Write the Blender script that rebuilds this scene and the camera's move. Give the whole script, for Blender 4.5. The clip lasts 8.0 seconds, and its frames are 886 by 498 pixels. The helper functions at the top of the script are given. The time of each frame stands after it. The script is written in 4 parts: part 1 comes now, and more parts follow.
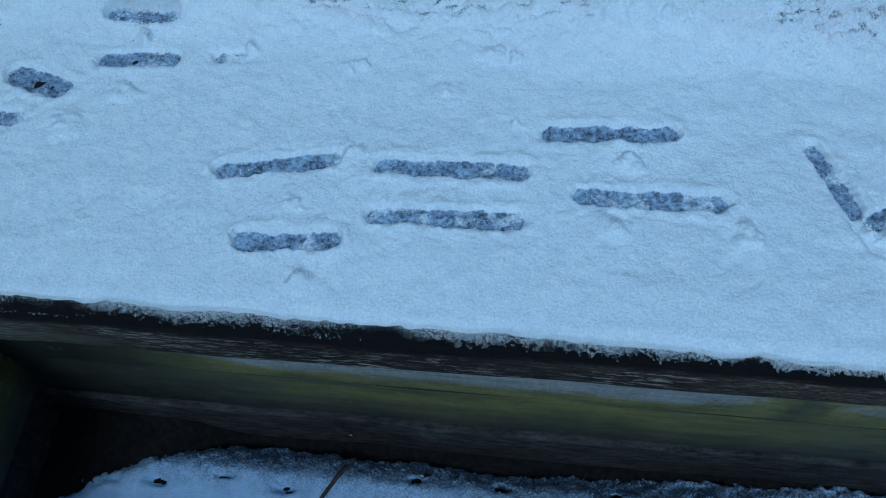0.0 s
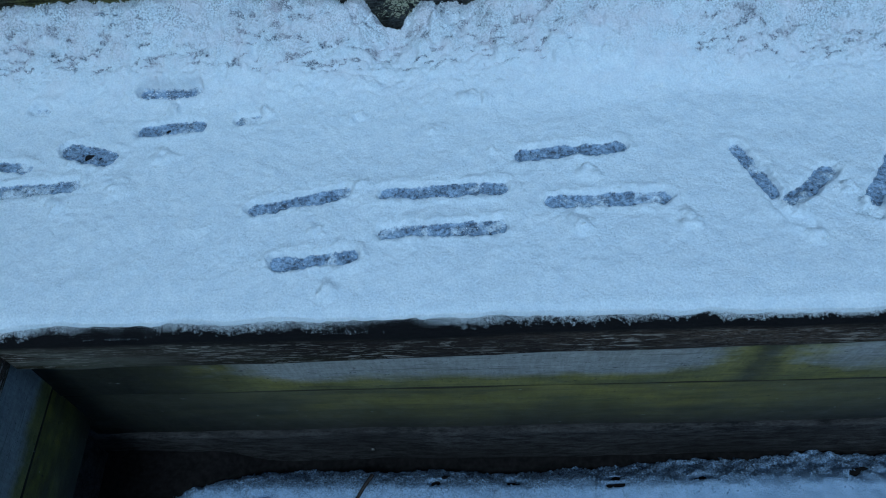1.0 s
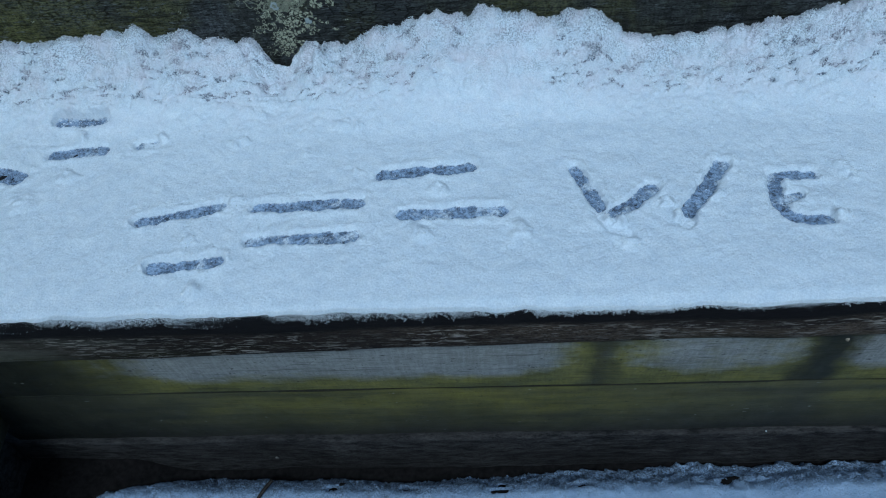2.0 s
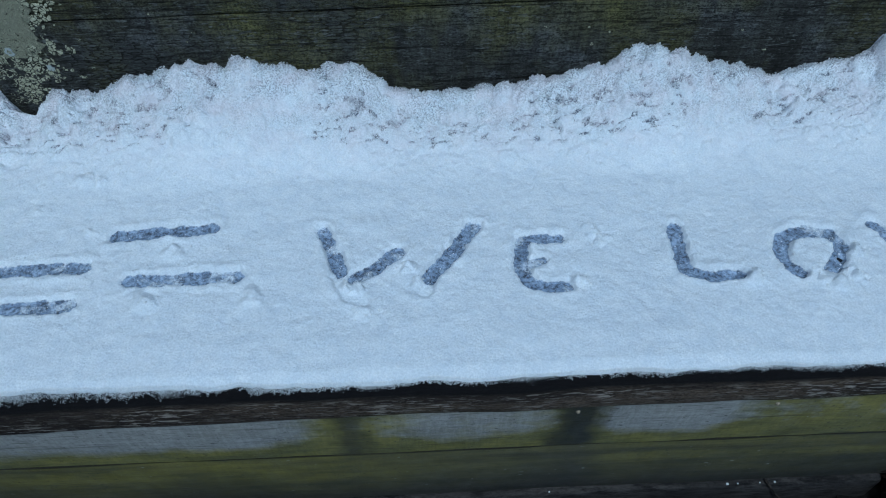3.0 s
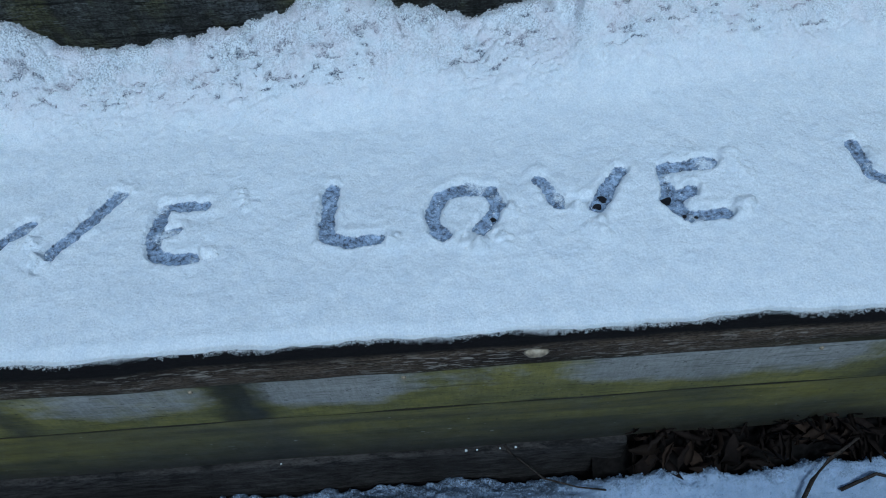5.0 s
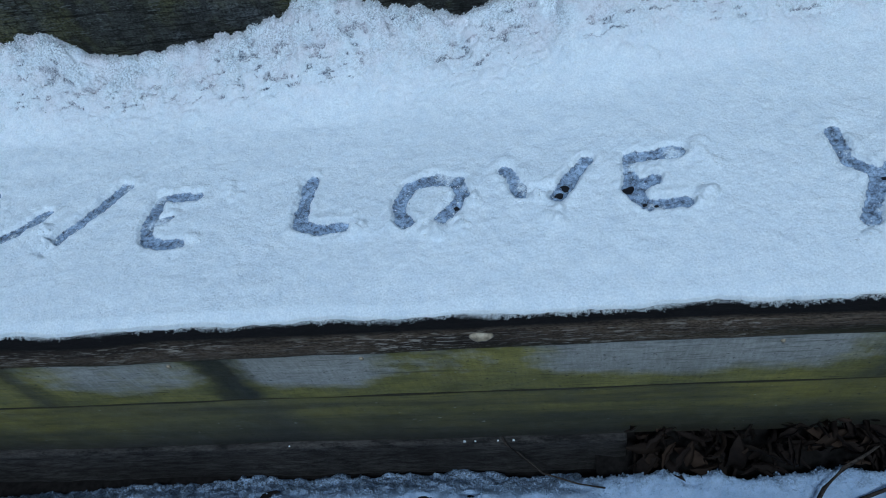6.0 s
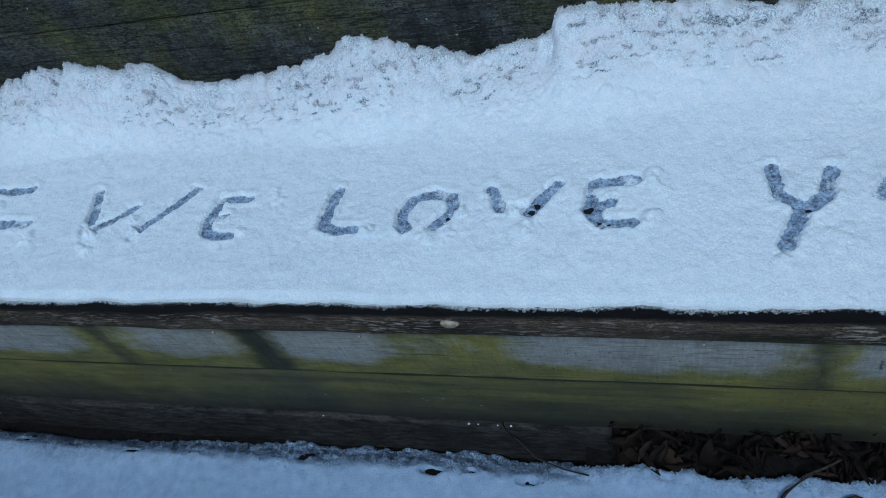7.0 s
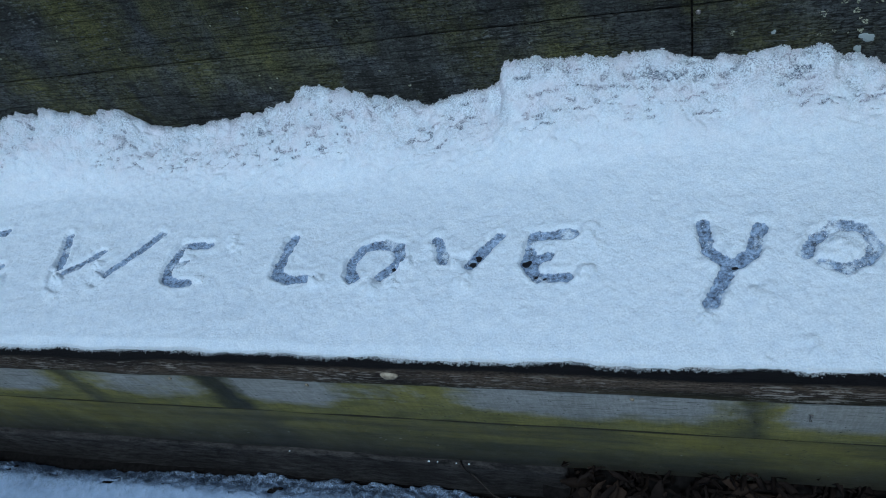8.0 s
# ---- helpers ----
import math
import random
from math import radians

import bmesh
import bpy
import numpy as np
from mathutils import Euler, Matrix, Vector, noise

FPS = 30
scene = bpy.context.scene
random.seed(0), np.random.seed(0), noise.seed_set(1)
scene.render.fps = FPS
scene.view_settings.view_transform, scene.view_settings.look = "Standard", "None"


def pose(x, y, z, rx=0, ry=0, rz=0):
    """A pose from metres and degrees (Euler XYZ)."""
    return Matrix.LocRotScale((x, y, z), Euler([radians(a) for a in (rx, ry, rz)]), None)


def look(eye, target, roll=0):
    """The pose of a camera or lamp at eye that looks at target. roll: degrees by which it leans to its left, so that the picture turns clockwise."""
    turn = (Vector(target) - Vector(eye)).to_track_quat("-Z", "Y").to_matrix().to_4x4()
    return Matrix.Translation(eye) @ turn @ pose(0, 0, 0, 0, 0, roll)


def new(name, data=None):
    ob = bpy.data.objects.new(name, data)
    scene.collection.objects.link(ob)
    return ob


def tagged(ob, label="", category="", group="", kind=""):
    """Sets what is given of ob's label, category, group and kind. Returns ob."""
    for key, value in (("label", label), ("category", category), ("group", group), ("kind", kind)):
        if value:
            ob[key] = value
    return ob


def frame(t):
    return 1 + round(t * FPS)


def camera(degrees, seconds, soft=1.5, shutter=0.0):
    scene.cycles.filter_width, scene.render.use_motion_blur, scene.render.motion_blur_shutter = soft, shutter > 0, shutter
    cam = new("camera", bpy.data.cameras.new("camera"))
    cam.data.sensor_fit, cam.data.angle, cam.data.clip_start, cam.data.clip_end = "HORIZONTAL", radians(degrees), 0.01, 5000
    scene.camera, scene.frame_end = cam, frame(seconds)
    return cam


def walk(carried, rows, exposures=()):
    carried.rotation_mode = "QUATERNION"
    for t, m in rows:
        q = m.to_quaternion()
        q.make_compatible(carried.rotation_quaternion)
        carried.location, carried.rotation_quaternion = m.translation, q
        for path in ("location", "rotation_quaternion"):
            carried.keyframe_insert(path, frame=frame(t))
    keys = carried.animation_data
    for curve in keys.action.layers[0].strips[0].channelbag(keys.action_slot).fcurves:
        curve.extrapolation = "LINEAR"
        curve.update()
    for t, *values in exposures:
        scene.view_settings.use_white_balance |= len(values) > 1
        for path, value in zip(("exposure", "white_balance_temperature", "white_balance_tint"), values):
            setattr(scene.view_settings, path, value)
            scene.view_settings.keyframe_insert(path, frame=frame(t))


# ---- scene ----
cam = camera(59.5, 8.0, soft=1.0)
PATH = [
    (0, (0.072, -0.218, 1.059), (-0.099, 0.695, -0.712), -5.4),
    (0.5, (0.062, -0.276, 1.091), (-0.086, 0.696, -0.651), -6.4),
    (1, (0.068, -0.343, 1.16), (-0.064, 0.717, -0.531), -8.0),
    (1.2, (0.075, -0.365, 1.173), (-0.03, 0.723, -0.501), -7.4),
    (2.3, (0.34, -0.447, 1.198), (0.167, 0.742, -0.401), -8.5),
    (2.5, (0.379, -0.427, 1.199), (0.276, 0.77, -0.401), -5.4),
    (3, (0.484, -0.371, 1.178), (0.524, 0.848, -0.408), -0.7),
    (3.5, (0.593, -0.365, 1.176), (0.651, 0.835, -0.424), -1.0),
    (4, (0.734, -0.417, 1.191), (0.777, 0.751, -0.431), -1.7),
    (4.5, (0.805, -0.423, 1.181), (0.79, 0.71, -0.467), -4.1),
    (5, (0.915, -0.339, 1.131), (0.915, 0.774, -0.531), -4.1),
    (5.2, (0.96, -0.309, 1.114), (1.009, 0.794, -0.553), -2.9),
    (6.3, (1.139, -0.417, 1.135), (0.705, 0.735, -0.441), -19.2),
    (6.5, (1.189, -0.44, 1.16), (0.696, 0.715, -0.396), -20.3),
    (7, (1.268, -0.477, 1.227), (0.696, 0.665, -0.311), -21.7),
    (7.5, (1.301, -0.45, 1.249), (0.743, 0.705, -0.285), -20.5),
    (8, (1.371, -0.428, 1.263), (0.759, 0.719, -0.257), -22.9),
]
EXPOSURES = [(0.0, -0.02, 4280, -12), (1.2, 0.04, 4420, -11), (2.5, 0.22, 4950, -7), (8.0, 0.25, 4930, -6)]
walk(cam, [(t, look(eye, target, roll)) for t, eye, target, roll in PATH], EXPOSURES)

# ---- world and light: open shade under a pale sky ----
SUN_EL, SUN_ROT = radians(60), radians(178)
world = bpy.data.worlds.new("sky")
scene.world = world
world.use_nodes = True
wt = world.node_tree
sky = wt.nodes.new("ShaderNodeTexSky")
sky.sky_type, sky.sun_disc = "NISHITA", False
sky.sun_elevation, sky.sun_rotation = SUN_EL, SUN_ROT
sky.air_density, sky.dust_density, sky.ozone_density = 1.0, 2.0, 1.0
wt.links.new(sky.outputs[0], wt.nodes["Background"].inputs[0])
wt.nodes["Background"].inputs[1].default_value = 0.132
lamp = bpy.data.lights.new("sun", "SUN")
lamp.energy, lamp.angle, lamp.color = 1.35, radians(13), (1.0, 0.96, 0.92)
sun = new("sun", lamp)
sun_way = Vector((math.cos(SUN_EL) * math.sin(SUN_ROT), math.cos(SUN_EL) * math.cos(SUN_ROT), math.sin(SUN_EL)))
sun.matrix_world = look(sun_way * 20, (0, 0, 0))

# ---- numbers of the place ----
SEAT_Z = 0.447          # top of the seat's front edge
WALL_Y = 0.468          # face of the backrest
LEFT_X = -0.472         # front edge of the side bench
X_END = 2.3


# ---- noise on arrays ----
_table = np.random.RandomState(7).rand(512, 512)


def vnoise(x, y, size, seed=0):
    """Smooth noise from -1 to 1 with cells of that size."""
    u, v = np.asarray(x) / size + 37.3 * seed, np.asarray(y) / size + 91.7 * seed
    i, j = np.floor(u).astype(int), np.floor(v).astype(int)
    f, g = u - i, v - j
    f, g = f * f * (3 - 2 * f), g * g * (3 - 2 * g)
    a, b = _table[i % 512, j % 512], _table[(i + 1) % 512, j % 512]
    c, d = _table[i % 512, (j + 1) % 512], _table[(i + 1) % 512, (j + 1) % 512]
    return 2 * ((a * (1 - f) + b * f) * (1 - g) + (c * (1 - f) + d * f) * g) - 1


def fbm(x, y, size, octaves=3, seed=0):
    total, amp = 0, 1.0
    for k in range(octaves):
        total = total + amp * vnoise(x, y, size / 2**k, seed + 11 * k)
        amp *= 0.5
    return total / 1.75


def step(x):
    x = np.clip(x, 0, 1)
    return x * x * (3 - 2 * x)


# ---- material helpers ----
class Mat:
    def __init__(self, name):
        self.m = bpy.data.materials.new(name)
        self.m.use_nodes = True
        self.t = self.m.node_tree
        self.bsdf = self.t.nodes["Principled BSDF"]
        self.coord = self.t.nodes.new("ShaderNodeTexCoord").outputs["Object"]

    def put(self, socket, value):
        if isinstance(value, bpy.types.NodeSocket):
            self.t.links.new(value, socket)
        else:
            socket.default_value = (*value, 1) if isinstance(value, tuple) and len(value) == 3 and socket.type == "RGBA" else value

    def noise(self, scale, detail=4, stretch=(1, 1, 1), rough=0.55, shift=(0, 0, 0), coord=None):
        mp = self.t.nodes.new("ShaderNodeMapping")
        self.t.links.new(coord or self.coord, mp.inputs[0])
        mp.inputs["Scale"].default_value, mp.inputs["Location"].default_value = stretch, shift
        n = self.t.nodes.new("ShaderNodeTexNoise")
        self.t.links.new(mp.outputs[0], n.inputs["Vector"])
        n.inputs["Scale"].default_value, n.inputs["Detail"].default_value, n.inputs["Roughness"].default_value = scale, detail, rough
        return n.outputs[0]

    def cells(self, scale, out="Distance", stretch=(1, 1, 1), feature="F1"):
        mp = self.t.nodes.new("ShaderNodeMapping")
        self.t.links.new(self.coord, mp.inputs[0])
        mp.inputs["Scale"].default_value = stretch
        n = self.t.nodes.new("ShaderNodeTexVoronoi")
        n.feature = feature
        self.t.links.new(mp.outputs[0], n.inputs["Vector"])
        n.inputs["Scale"].default_value = scale
        return n.outputs[out]

    def ramp(self, fac, *stops):
        r = self.t.nodes.new("ShaderNodeValToRGB")
        self.put(r.inputs[0], fac)
        el = r.color_ramp.elements
        while len(el) < len(stops):
            el.new(0.5)
        for e, (p, c) in zip(el, stops):
            e.position, e.color = p, (c, c, c, 1) if isinstance(c, (int, float)) else (*c, 1)
        return r.outputs[0]

    def math(self, op, a, b=0.0, clamp=False):
        n = self.t.nodes.new("ShaderNodeMath")
        n.operation, n.use_clamp = op, clamp
        self.put(n.inputs[0], a), self.put(n.inputs[1], b)
        return n.outputs[0]

    def mix(self, fac, a, b):
        n = self.t.nodes.new("ShaderNodeMix")
        n.data_type = "RGBA"
        self.put(n.inputs[0], fac), self.put(n.inputs[6], a), self.put(n.inputs[7], b)
        return n.outputs[2]

    def axis(self, k):
        s = self.t.nodes.new("ShaderNodeSeparateXYZ")
        self.t.links.new(self.coord, s.inputs[0])
        return s.outputs[k]

    def span(self, value, low, high):
        n = self.t.nodes.new("ShaderNodeMapRange")
        self.put(n.inputs[0], value)
        n.inputs[1].default_value, n.inputs[2].default_value = low, high
        return n.outputs[0]

    def done(self, color, rough=0.8, height=None, strength=0.4, distance=0.002, shine=0.5, **more):
        self.put(self.bsdf.inputs["Specular IOR Level"], shine)
        self.put(self.bsdf.inputs["Base Color"], color)
        self.put(self.bsdf.inputs["Roughness"], rough)
        for key, value in more.items():
            self.put(self.bsdf.inputs[key.replace("_", " ")], value)
        if height is not None:
            b = self.t.nodes.new("ShaderNodeBump")
            b.inputs["Strength"].default_value, b.inputs["Distance"].default_value = strength, distance
            self.put(b.inputs["Height"], height)
            self.t.links.new(b.outputs[0], self.bsdf.inputs["Normal"])
        return self.m


def snow_material(name, dirt=True, low=(0.745, 0.805, 0.89), high=(0.84, 0.882, 0.94), soft_light=0.0):
    m = Mat(name)
    grain = m.noise(900, 3, rough=0.75)
    soft = m.noise(55, 4)
    color = m.mix(m.ramp(soft, (0.3, 0.0), (0.7, 1.0)), low, high)
    color = m.mix(m.ramp(m.noise(440, 3, rough=0.85), (0.40, 0.0), (0.60, 1.0)), m.mix(0.31, color, (0.37, 0.42, 0.49)), color)
    beads = m.math("SUBTRACT", 1.0, m.cells(310))
    height = m.math("ADD", m.math("MULTIPLY", beads, 0.5), m.math("ADD", m.math("MULTIPLY", grain, 0.9), m.math("MULTIPLY", m.noise(110, 3), 0.20)))
    if dirt:
        # bark dust and grit from the backrest, with crevice shade painted into the hollows
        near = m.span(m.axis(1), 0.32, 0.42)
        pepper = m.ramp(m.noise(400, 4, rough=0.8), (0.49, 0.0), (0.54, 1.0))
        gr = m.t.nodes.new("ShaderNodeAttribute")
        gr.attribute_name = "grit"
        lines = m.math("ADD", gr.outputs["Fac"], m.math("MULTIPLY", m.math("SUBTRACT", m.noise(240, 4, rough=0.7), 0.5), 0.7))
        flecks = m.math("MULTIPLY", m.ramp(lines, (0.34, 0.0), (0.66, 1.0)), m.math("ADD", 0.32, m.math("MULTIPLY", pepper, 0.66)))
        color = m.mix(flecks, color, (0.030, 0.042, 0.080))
        # dark gaps between grains painted as dots, denser by the wall
        crest = m.math("MULTIPLY", m.span(m.axis(1), 0.37, 0.46), m.ramp(m.noise(33, 3, shift=(5, 0, 0)), (0.36, 0.25), (0.60, 1.0)))
        dots = m.ramp(m.noise(430, 3, rough=0.8, shift=(1, 1, 4)), (0.50, 0.0), (0.55, 1.0))
        color = m.mix(m.math("MULTIPLY", m.math("MULTIPLY", crest, dots), 0.8), color, (0.04, 0.058, 0.095))
        # pinkish tint in patches towards the wall
        tint = m.math("MULTIPLY", m.ramp(m.noise(30, 4), (0.4, 0.0), (0.7, 1.0)), m.math("MULTIPLY", near, 0.5))
        color = m.mix(tint, color, (0.72, 0.665, 0.72))
        # finger-pressed thin wet snow, dark wood between grains, and furrow shade painted in
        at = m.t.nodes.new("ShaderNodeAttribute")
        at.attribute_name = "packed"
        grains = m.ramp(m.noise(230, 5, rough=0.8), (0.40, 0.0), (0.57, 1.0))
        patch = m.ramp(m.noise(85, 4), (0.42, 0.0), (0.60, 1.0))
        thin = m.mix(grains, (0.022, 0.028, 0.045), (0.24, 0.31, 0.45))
        darkened = m.mix(patch, thin, m.mix(grains, (0.125, 0.165, 0.245), (0.40, 0.49, 0.66)))
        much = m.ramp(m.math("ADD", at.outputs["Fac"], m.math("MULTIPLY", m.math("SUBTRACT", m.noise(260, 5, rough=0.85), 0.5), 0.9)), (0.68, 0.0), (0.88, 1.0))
        color = m.mix(much, color, darkened)
    else:
        # earth specks at the melted edge by the timber, denser left to darken it
        brink = m.math("ADD", m.axis(1), m.math("MULTIPLY", m.span(m.axis(0), 0.60, 0.1), 0.035))
        thin = m.math("ADD", m.span(brink, -0.075, 0.035), m.math("MULTIPLY", m.math("SUBTRACT", m.noise(60, 5, rough=0.7), 0.5), 0.9))
        specks = m.math("MULTIPLY", m.ramp(thin, (0.50, 0.0), (0.95, 1.0)), m.ramp(m.noise(300, 4, rough=0.8), (0.44, 0.0), (0.56, 1.0)))
        color = m.mix(m.math("MULTIPLY", specks, 0.9), color, (0.016, 0.018, 0.026))
    return m.done(color, 0.45, height, 0.5, 0.0045, shine=0.45, Subsurface_Weight=soft_light, Subsurface_Radius=(0.004, 0.006, 0.009), Subsurface_Scale=0.8)


def seat_material():
    m = Mat("wet_black_wood")
    g = m.noise(60, 5, (0.08, 1, 1))
    color = m.mix(m.ramp(g, (0.35, 0.0), (0.7, 1.0)), (0.004, 0.004, 0.006), (0.018, 0.018, 0.022))
    return m.done(color, 0.6, g, 0.5, 0.003, shine=0.15)


def nosing_material(name, along=0):
    """Dark weathered board edge with the last flakes of pale paint."""
    m = Mat(name)
    st = (0.10, 1, 1) if along == 0 else (1, 0.10, 1)
    fine = (0.45, 1, 1) if along == 0 else (1, 0.45, 1)
    grain = m.math("ADD", m.math("MULTIPLY", m.noise(420, 6, st, 0.75), 0.5), m.math("MULTIPLY", m.noise(620, 4, fine, 0.8), 0.5))
    color = m.mix(m.ramp(grain, (0.42, 0.0), (0.62, 1.0)), (0.014, 0.011, 0.009), (0.21, 0.160, 0.118))
    blotch = m.ramp(m.noise(28, 4, st, 0.6, shift=(7, 1, 0)), (0.46, 0.0), (0.62, 0.85))
    color = m.mix(blotch, color, (0.009, 0.008, 0.008))
    brown = m.ramp(m.noise(7, 3, st), (0.45, 0.0), (0.7, 1.0))
    color = m.mix(m.math("MULTIPLY", brown, 0.4), color, (0.095, 0.074, 0.060))
    if along == 0:  # nearly black towards the left end
        darkened = m.math("SUBTRACT", 1.0, m.span(m.math("ADD", m.axis(0), m.math("MULTIPLY", m.noise(8, 3), 0.3)), 0.25, 0.60))
        color = m.mix(m.math("MULTIPLY", darkened, 0.72), color, (0.012, 0.010, 0.010))
    low = m.math("SUBTRACT", 1.0, m.span(m.axis(2), 0.432, 0.446))
    where = m.ramp(m.noise(7, 3, shift=(2, 0, 0)), (0.44, 0.12), (0.60, 1.0))
    flake = m.ramp(m.noise(260, 6, (0.16, 1, 1) if along == 0 else (1, 0.16, 1), 0.75), (0.535, 0.0), (0.565, 1.0))
    flakes = m.math("MULTIPLY", m.math("MULTIPLY", flake, where), low)
    color = m.mix(m.math("MULTIPLY", flakes, 0.9), color, (0.54, 0.49, 0.43))
    green = m.math("MULTIPLY", m.ramp(m.noise(16, 3, st), (0.45, 0.0), (0.7, 1.0)), m.math("SUBTRACT", 1.0, m.span(m.axis(2), 0.395, 0.42)))
    color = m.mix(m.math("MULTIPLY", green, 0.6), color, (0.075, 0.08, 0.02))
    if along == 0:  # the old pale paint survives in the sheltered corner
        kept = m.math("MULTIPLY", m.math("SUBTRACT", 1.0, m.span(m.axis(0), -0.45, -0.12)), m.math("MULTIPLY", low, m.ramp(m.noise(70, 5, st), (0.38, 0.0), (0.6, 1.0))))
        color = m.mix(m.math("MULTIPLY", kept, 0.8), color, (0.17, 0.17, 0.14))
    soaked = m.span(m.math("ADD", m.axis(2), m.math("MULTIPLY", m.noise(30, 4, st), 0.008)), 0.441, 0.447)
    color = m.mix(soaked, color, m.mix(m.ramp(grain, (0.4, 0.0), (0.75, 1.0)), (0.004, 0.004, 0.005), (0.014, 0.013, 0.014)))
    split = m.ramp(m.math("ADD", m.axis(2), m.math("MULTIPLY", m.math("SUBTRACT", m.noise(9, 3, st), 0.5), 0.008)), (0.4345, 0.0), (0.4353, 1.0), (0.4361, 1.0), (0.4369, 0.0))
    color = m.mix(m.math("MULTIPLY", split, 0.9), color, (0.004, 0.004, 0.004))
    height = m.math("SUBTRACT", m.math("ADD", grain, m.math("MULTIPLY", flakes, 0.5)), m.math("MULTIPLY", split, 0.6))
    return m.done(color, 0.8, height, 0.9, 0.004, shine=0.12)


def apron_material(name, upper, along=0):
    """Grey-blue paint, overgrown with algae from below and along drips from the edge above."""
    m = Mat(name)
    st = (0.12, 1, 1) if along == 0 else (1, 0.12, 1)
    run, z = m.axis(along), m.axis(2)
    if along == 0:
        z = m.math("ADD", m.math("MULTIPLY", z, 0.80), 0.0776)   # heights on the leaning board
    wave = m.math("MULTIPLY", m.math("SUBTRACT", m.noise(9, 4), 0.5), 0.06)
    grain = m.math("ADD", m.math("MULTIPLY", m.noise(120, 6, (0.3, 1, 1) if along == 0 else (1, 0.3, 1), 0.75), 0.55), m.math("MULTIPLY", m.noise(420, 4, (0.6, 1, 1), 0.8), 0.45))
    paint = m.mix(m.ramp(grain, (0.42, 0.0), (0.60, 1.0)), (0.30, 0.302, 0.295), (0.485, 0.487, 0.475))
    paint = m.mix(m.ramp(m.noise(14, 4, (0.4, 1, 1)), (0.4, 0.0), (0.75, 0.5)), paint, (0.28, 0.28, 0.25))
    algae = m.mix(m.ramp(m.math("ADD", m.math("MULTIPLY", m.noise(34, 5, (0.35, 1, 1)), 0.5), m.math("MULTIPLY", grain, 0.5)), (0.40, 0.0), (0.62, 1.0)), (0.125, 0.118, 0.013), (0.325, 0.285, 0.033))
    dark = m.mix(m.ramp(grain, (0.35, 0.0), (0.7, 1.0)), (0.016, 0.017, 0.015), (0.045, 0.046, 0.04))
    # how far the algae goes along the board: 0 to 1 over 3 m from x = -0.6
    shifted = m.math("ADD", run, m.math("MULTIPLY", m.math("SUBTRACT", m.noise(26, 4), 0.5), 0.05))
    place = m.span(shifted, -0.6, 2.4)
    if upper:
        if along == 0:
            spread = m.ramp(place, (0.045, 1.0), (0.11, 0.75), (0.135, 0.0), (0.295, 0.0), (0.318, 0.9), (0.338, 0.75), (0.36, 0.28), (0.40, 0.35),
                            (0.415, 0.95), (0.425, 0.9), (0.437, 0.0), (0.475, 0.0), (0.495, 0.7), (0.54, 0.95), (0.56, 0.25), (0.575, 0.0), (0.655, 0.05), (0.675, 0.75), (0.69, 0.8), (0.70, 0.1), (0.76, 0.2))
            # first stops blacken the inner corner, its shade put into the colour
            drip = m.ramp(place, (0.05, 1.0), (0.085, 0.7), (0.10, 0.0),  (0.407, 0.0), (0.415, 0.95), (0.426, 0.95), (0.434, 0.0),
                          (0.505, 0.0), (0.515, 0.35), (0.525, 0.0), (0.672, 0.0), (0.680, 0.75), (0.69, 0.0))
            drip = m.math("ADD", drip, m.ramp(place, (0.318, 0.0), (0.324, 0.75), (0.330, 0.75), (0.337, 0.0)), True)
        else:
            spread, drip = 0.05, 0.0
        line = m.math("SUBTRACT", 1.0, m.span(m.math("ADD", z, wave), 0.255, 0.300))
        green = m.math("ADD", m.math("MULTIPLY", spread, m.ramp(m.noise(34, 5), (0.25, 0.45), (0.6, 1.0))), line, True)
        green = m.ramp(m.math("ADD", green, m.math("MULTIPLY", m.math("SUBTRACT", m.noise(90, 5, (0.5, 1, 1), 0.7), 0.5), 0.55)), (0.22, 0.0), (0.72, 1.0))
        color = m.mix(m.math("MULTIPLY", green, 0.88), paint, algae)
        color = m.mix(m.math("MULTIPLY", drip, m.ramp(m.noise(50, 4, (1, 1, 0.3)), (0.2, 0.85), (0.6, 1.0))), color, dark)
    else:
        if along == 0:
            spread = m.ramp(place, (0.05, 0.1), (0.14, 0.35), (0.17, 0.55), (0.30, 0.58), (0.36, 0.36), (0.41, 0.26), (0.425, 0.08), (0.44, 0.40), (0.60, 0.50), (0.70, 0.60), (0.8, 0.55))
        else:
            spread = 0.8
        # darker towards the bottom edge
        bottom_dark = m.math("SUBTRACT", 1.0, m.span(m.math("ADD", z, m.math("MULTIPLY", wave, 0.8)), 0.105, 0.19))
        color = m.mix(m.math("MULTIPLY", spread, m.ramp(m.noise(20, 4, (0.5, 1, 1)), (0.2, 0.6), (0.65, 1.0))), m.mix(0.6, dark, (0.11, 0.105, 0.075)), algae)
        color = m.mix(m.math("MULTIPLY", bottom_dark, 0.85), color, (0.045, 0.042, 0.042))
        streak = m.ramp(m.noise(10, 4, (0.35, 1, 3.0)), (0.45, 0.0), (0.7, 0.7))
        color = m.mix(streak, color, dark)
        # shadow line of the joint, painted on the lower board's top edge
        joint = m.span(m.math("ADD", z, m.math("MULTIPLY", m.noise(60, 3, st), 0.003)), 0.2410, 0.2428)
        color = m.mix(joint, color, (0.014, 0.013, 0.009))
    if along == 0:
        # inner corner blackened: its shade put into the colour along with mould
        mould_shade = m.math("SUBTRACT", 1.0, m.span(m.math("ADD", run, m.math("MULTIPLY", m.noise(14, 4), 0.20)), -0.32, -0.08))
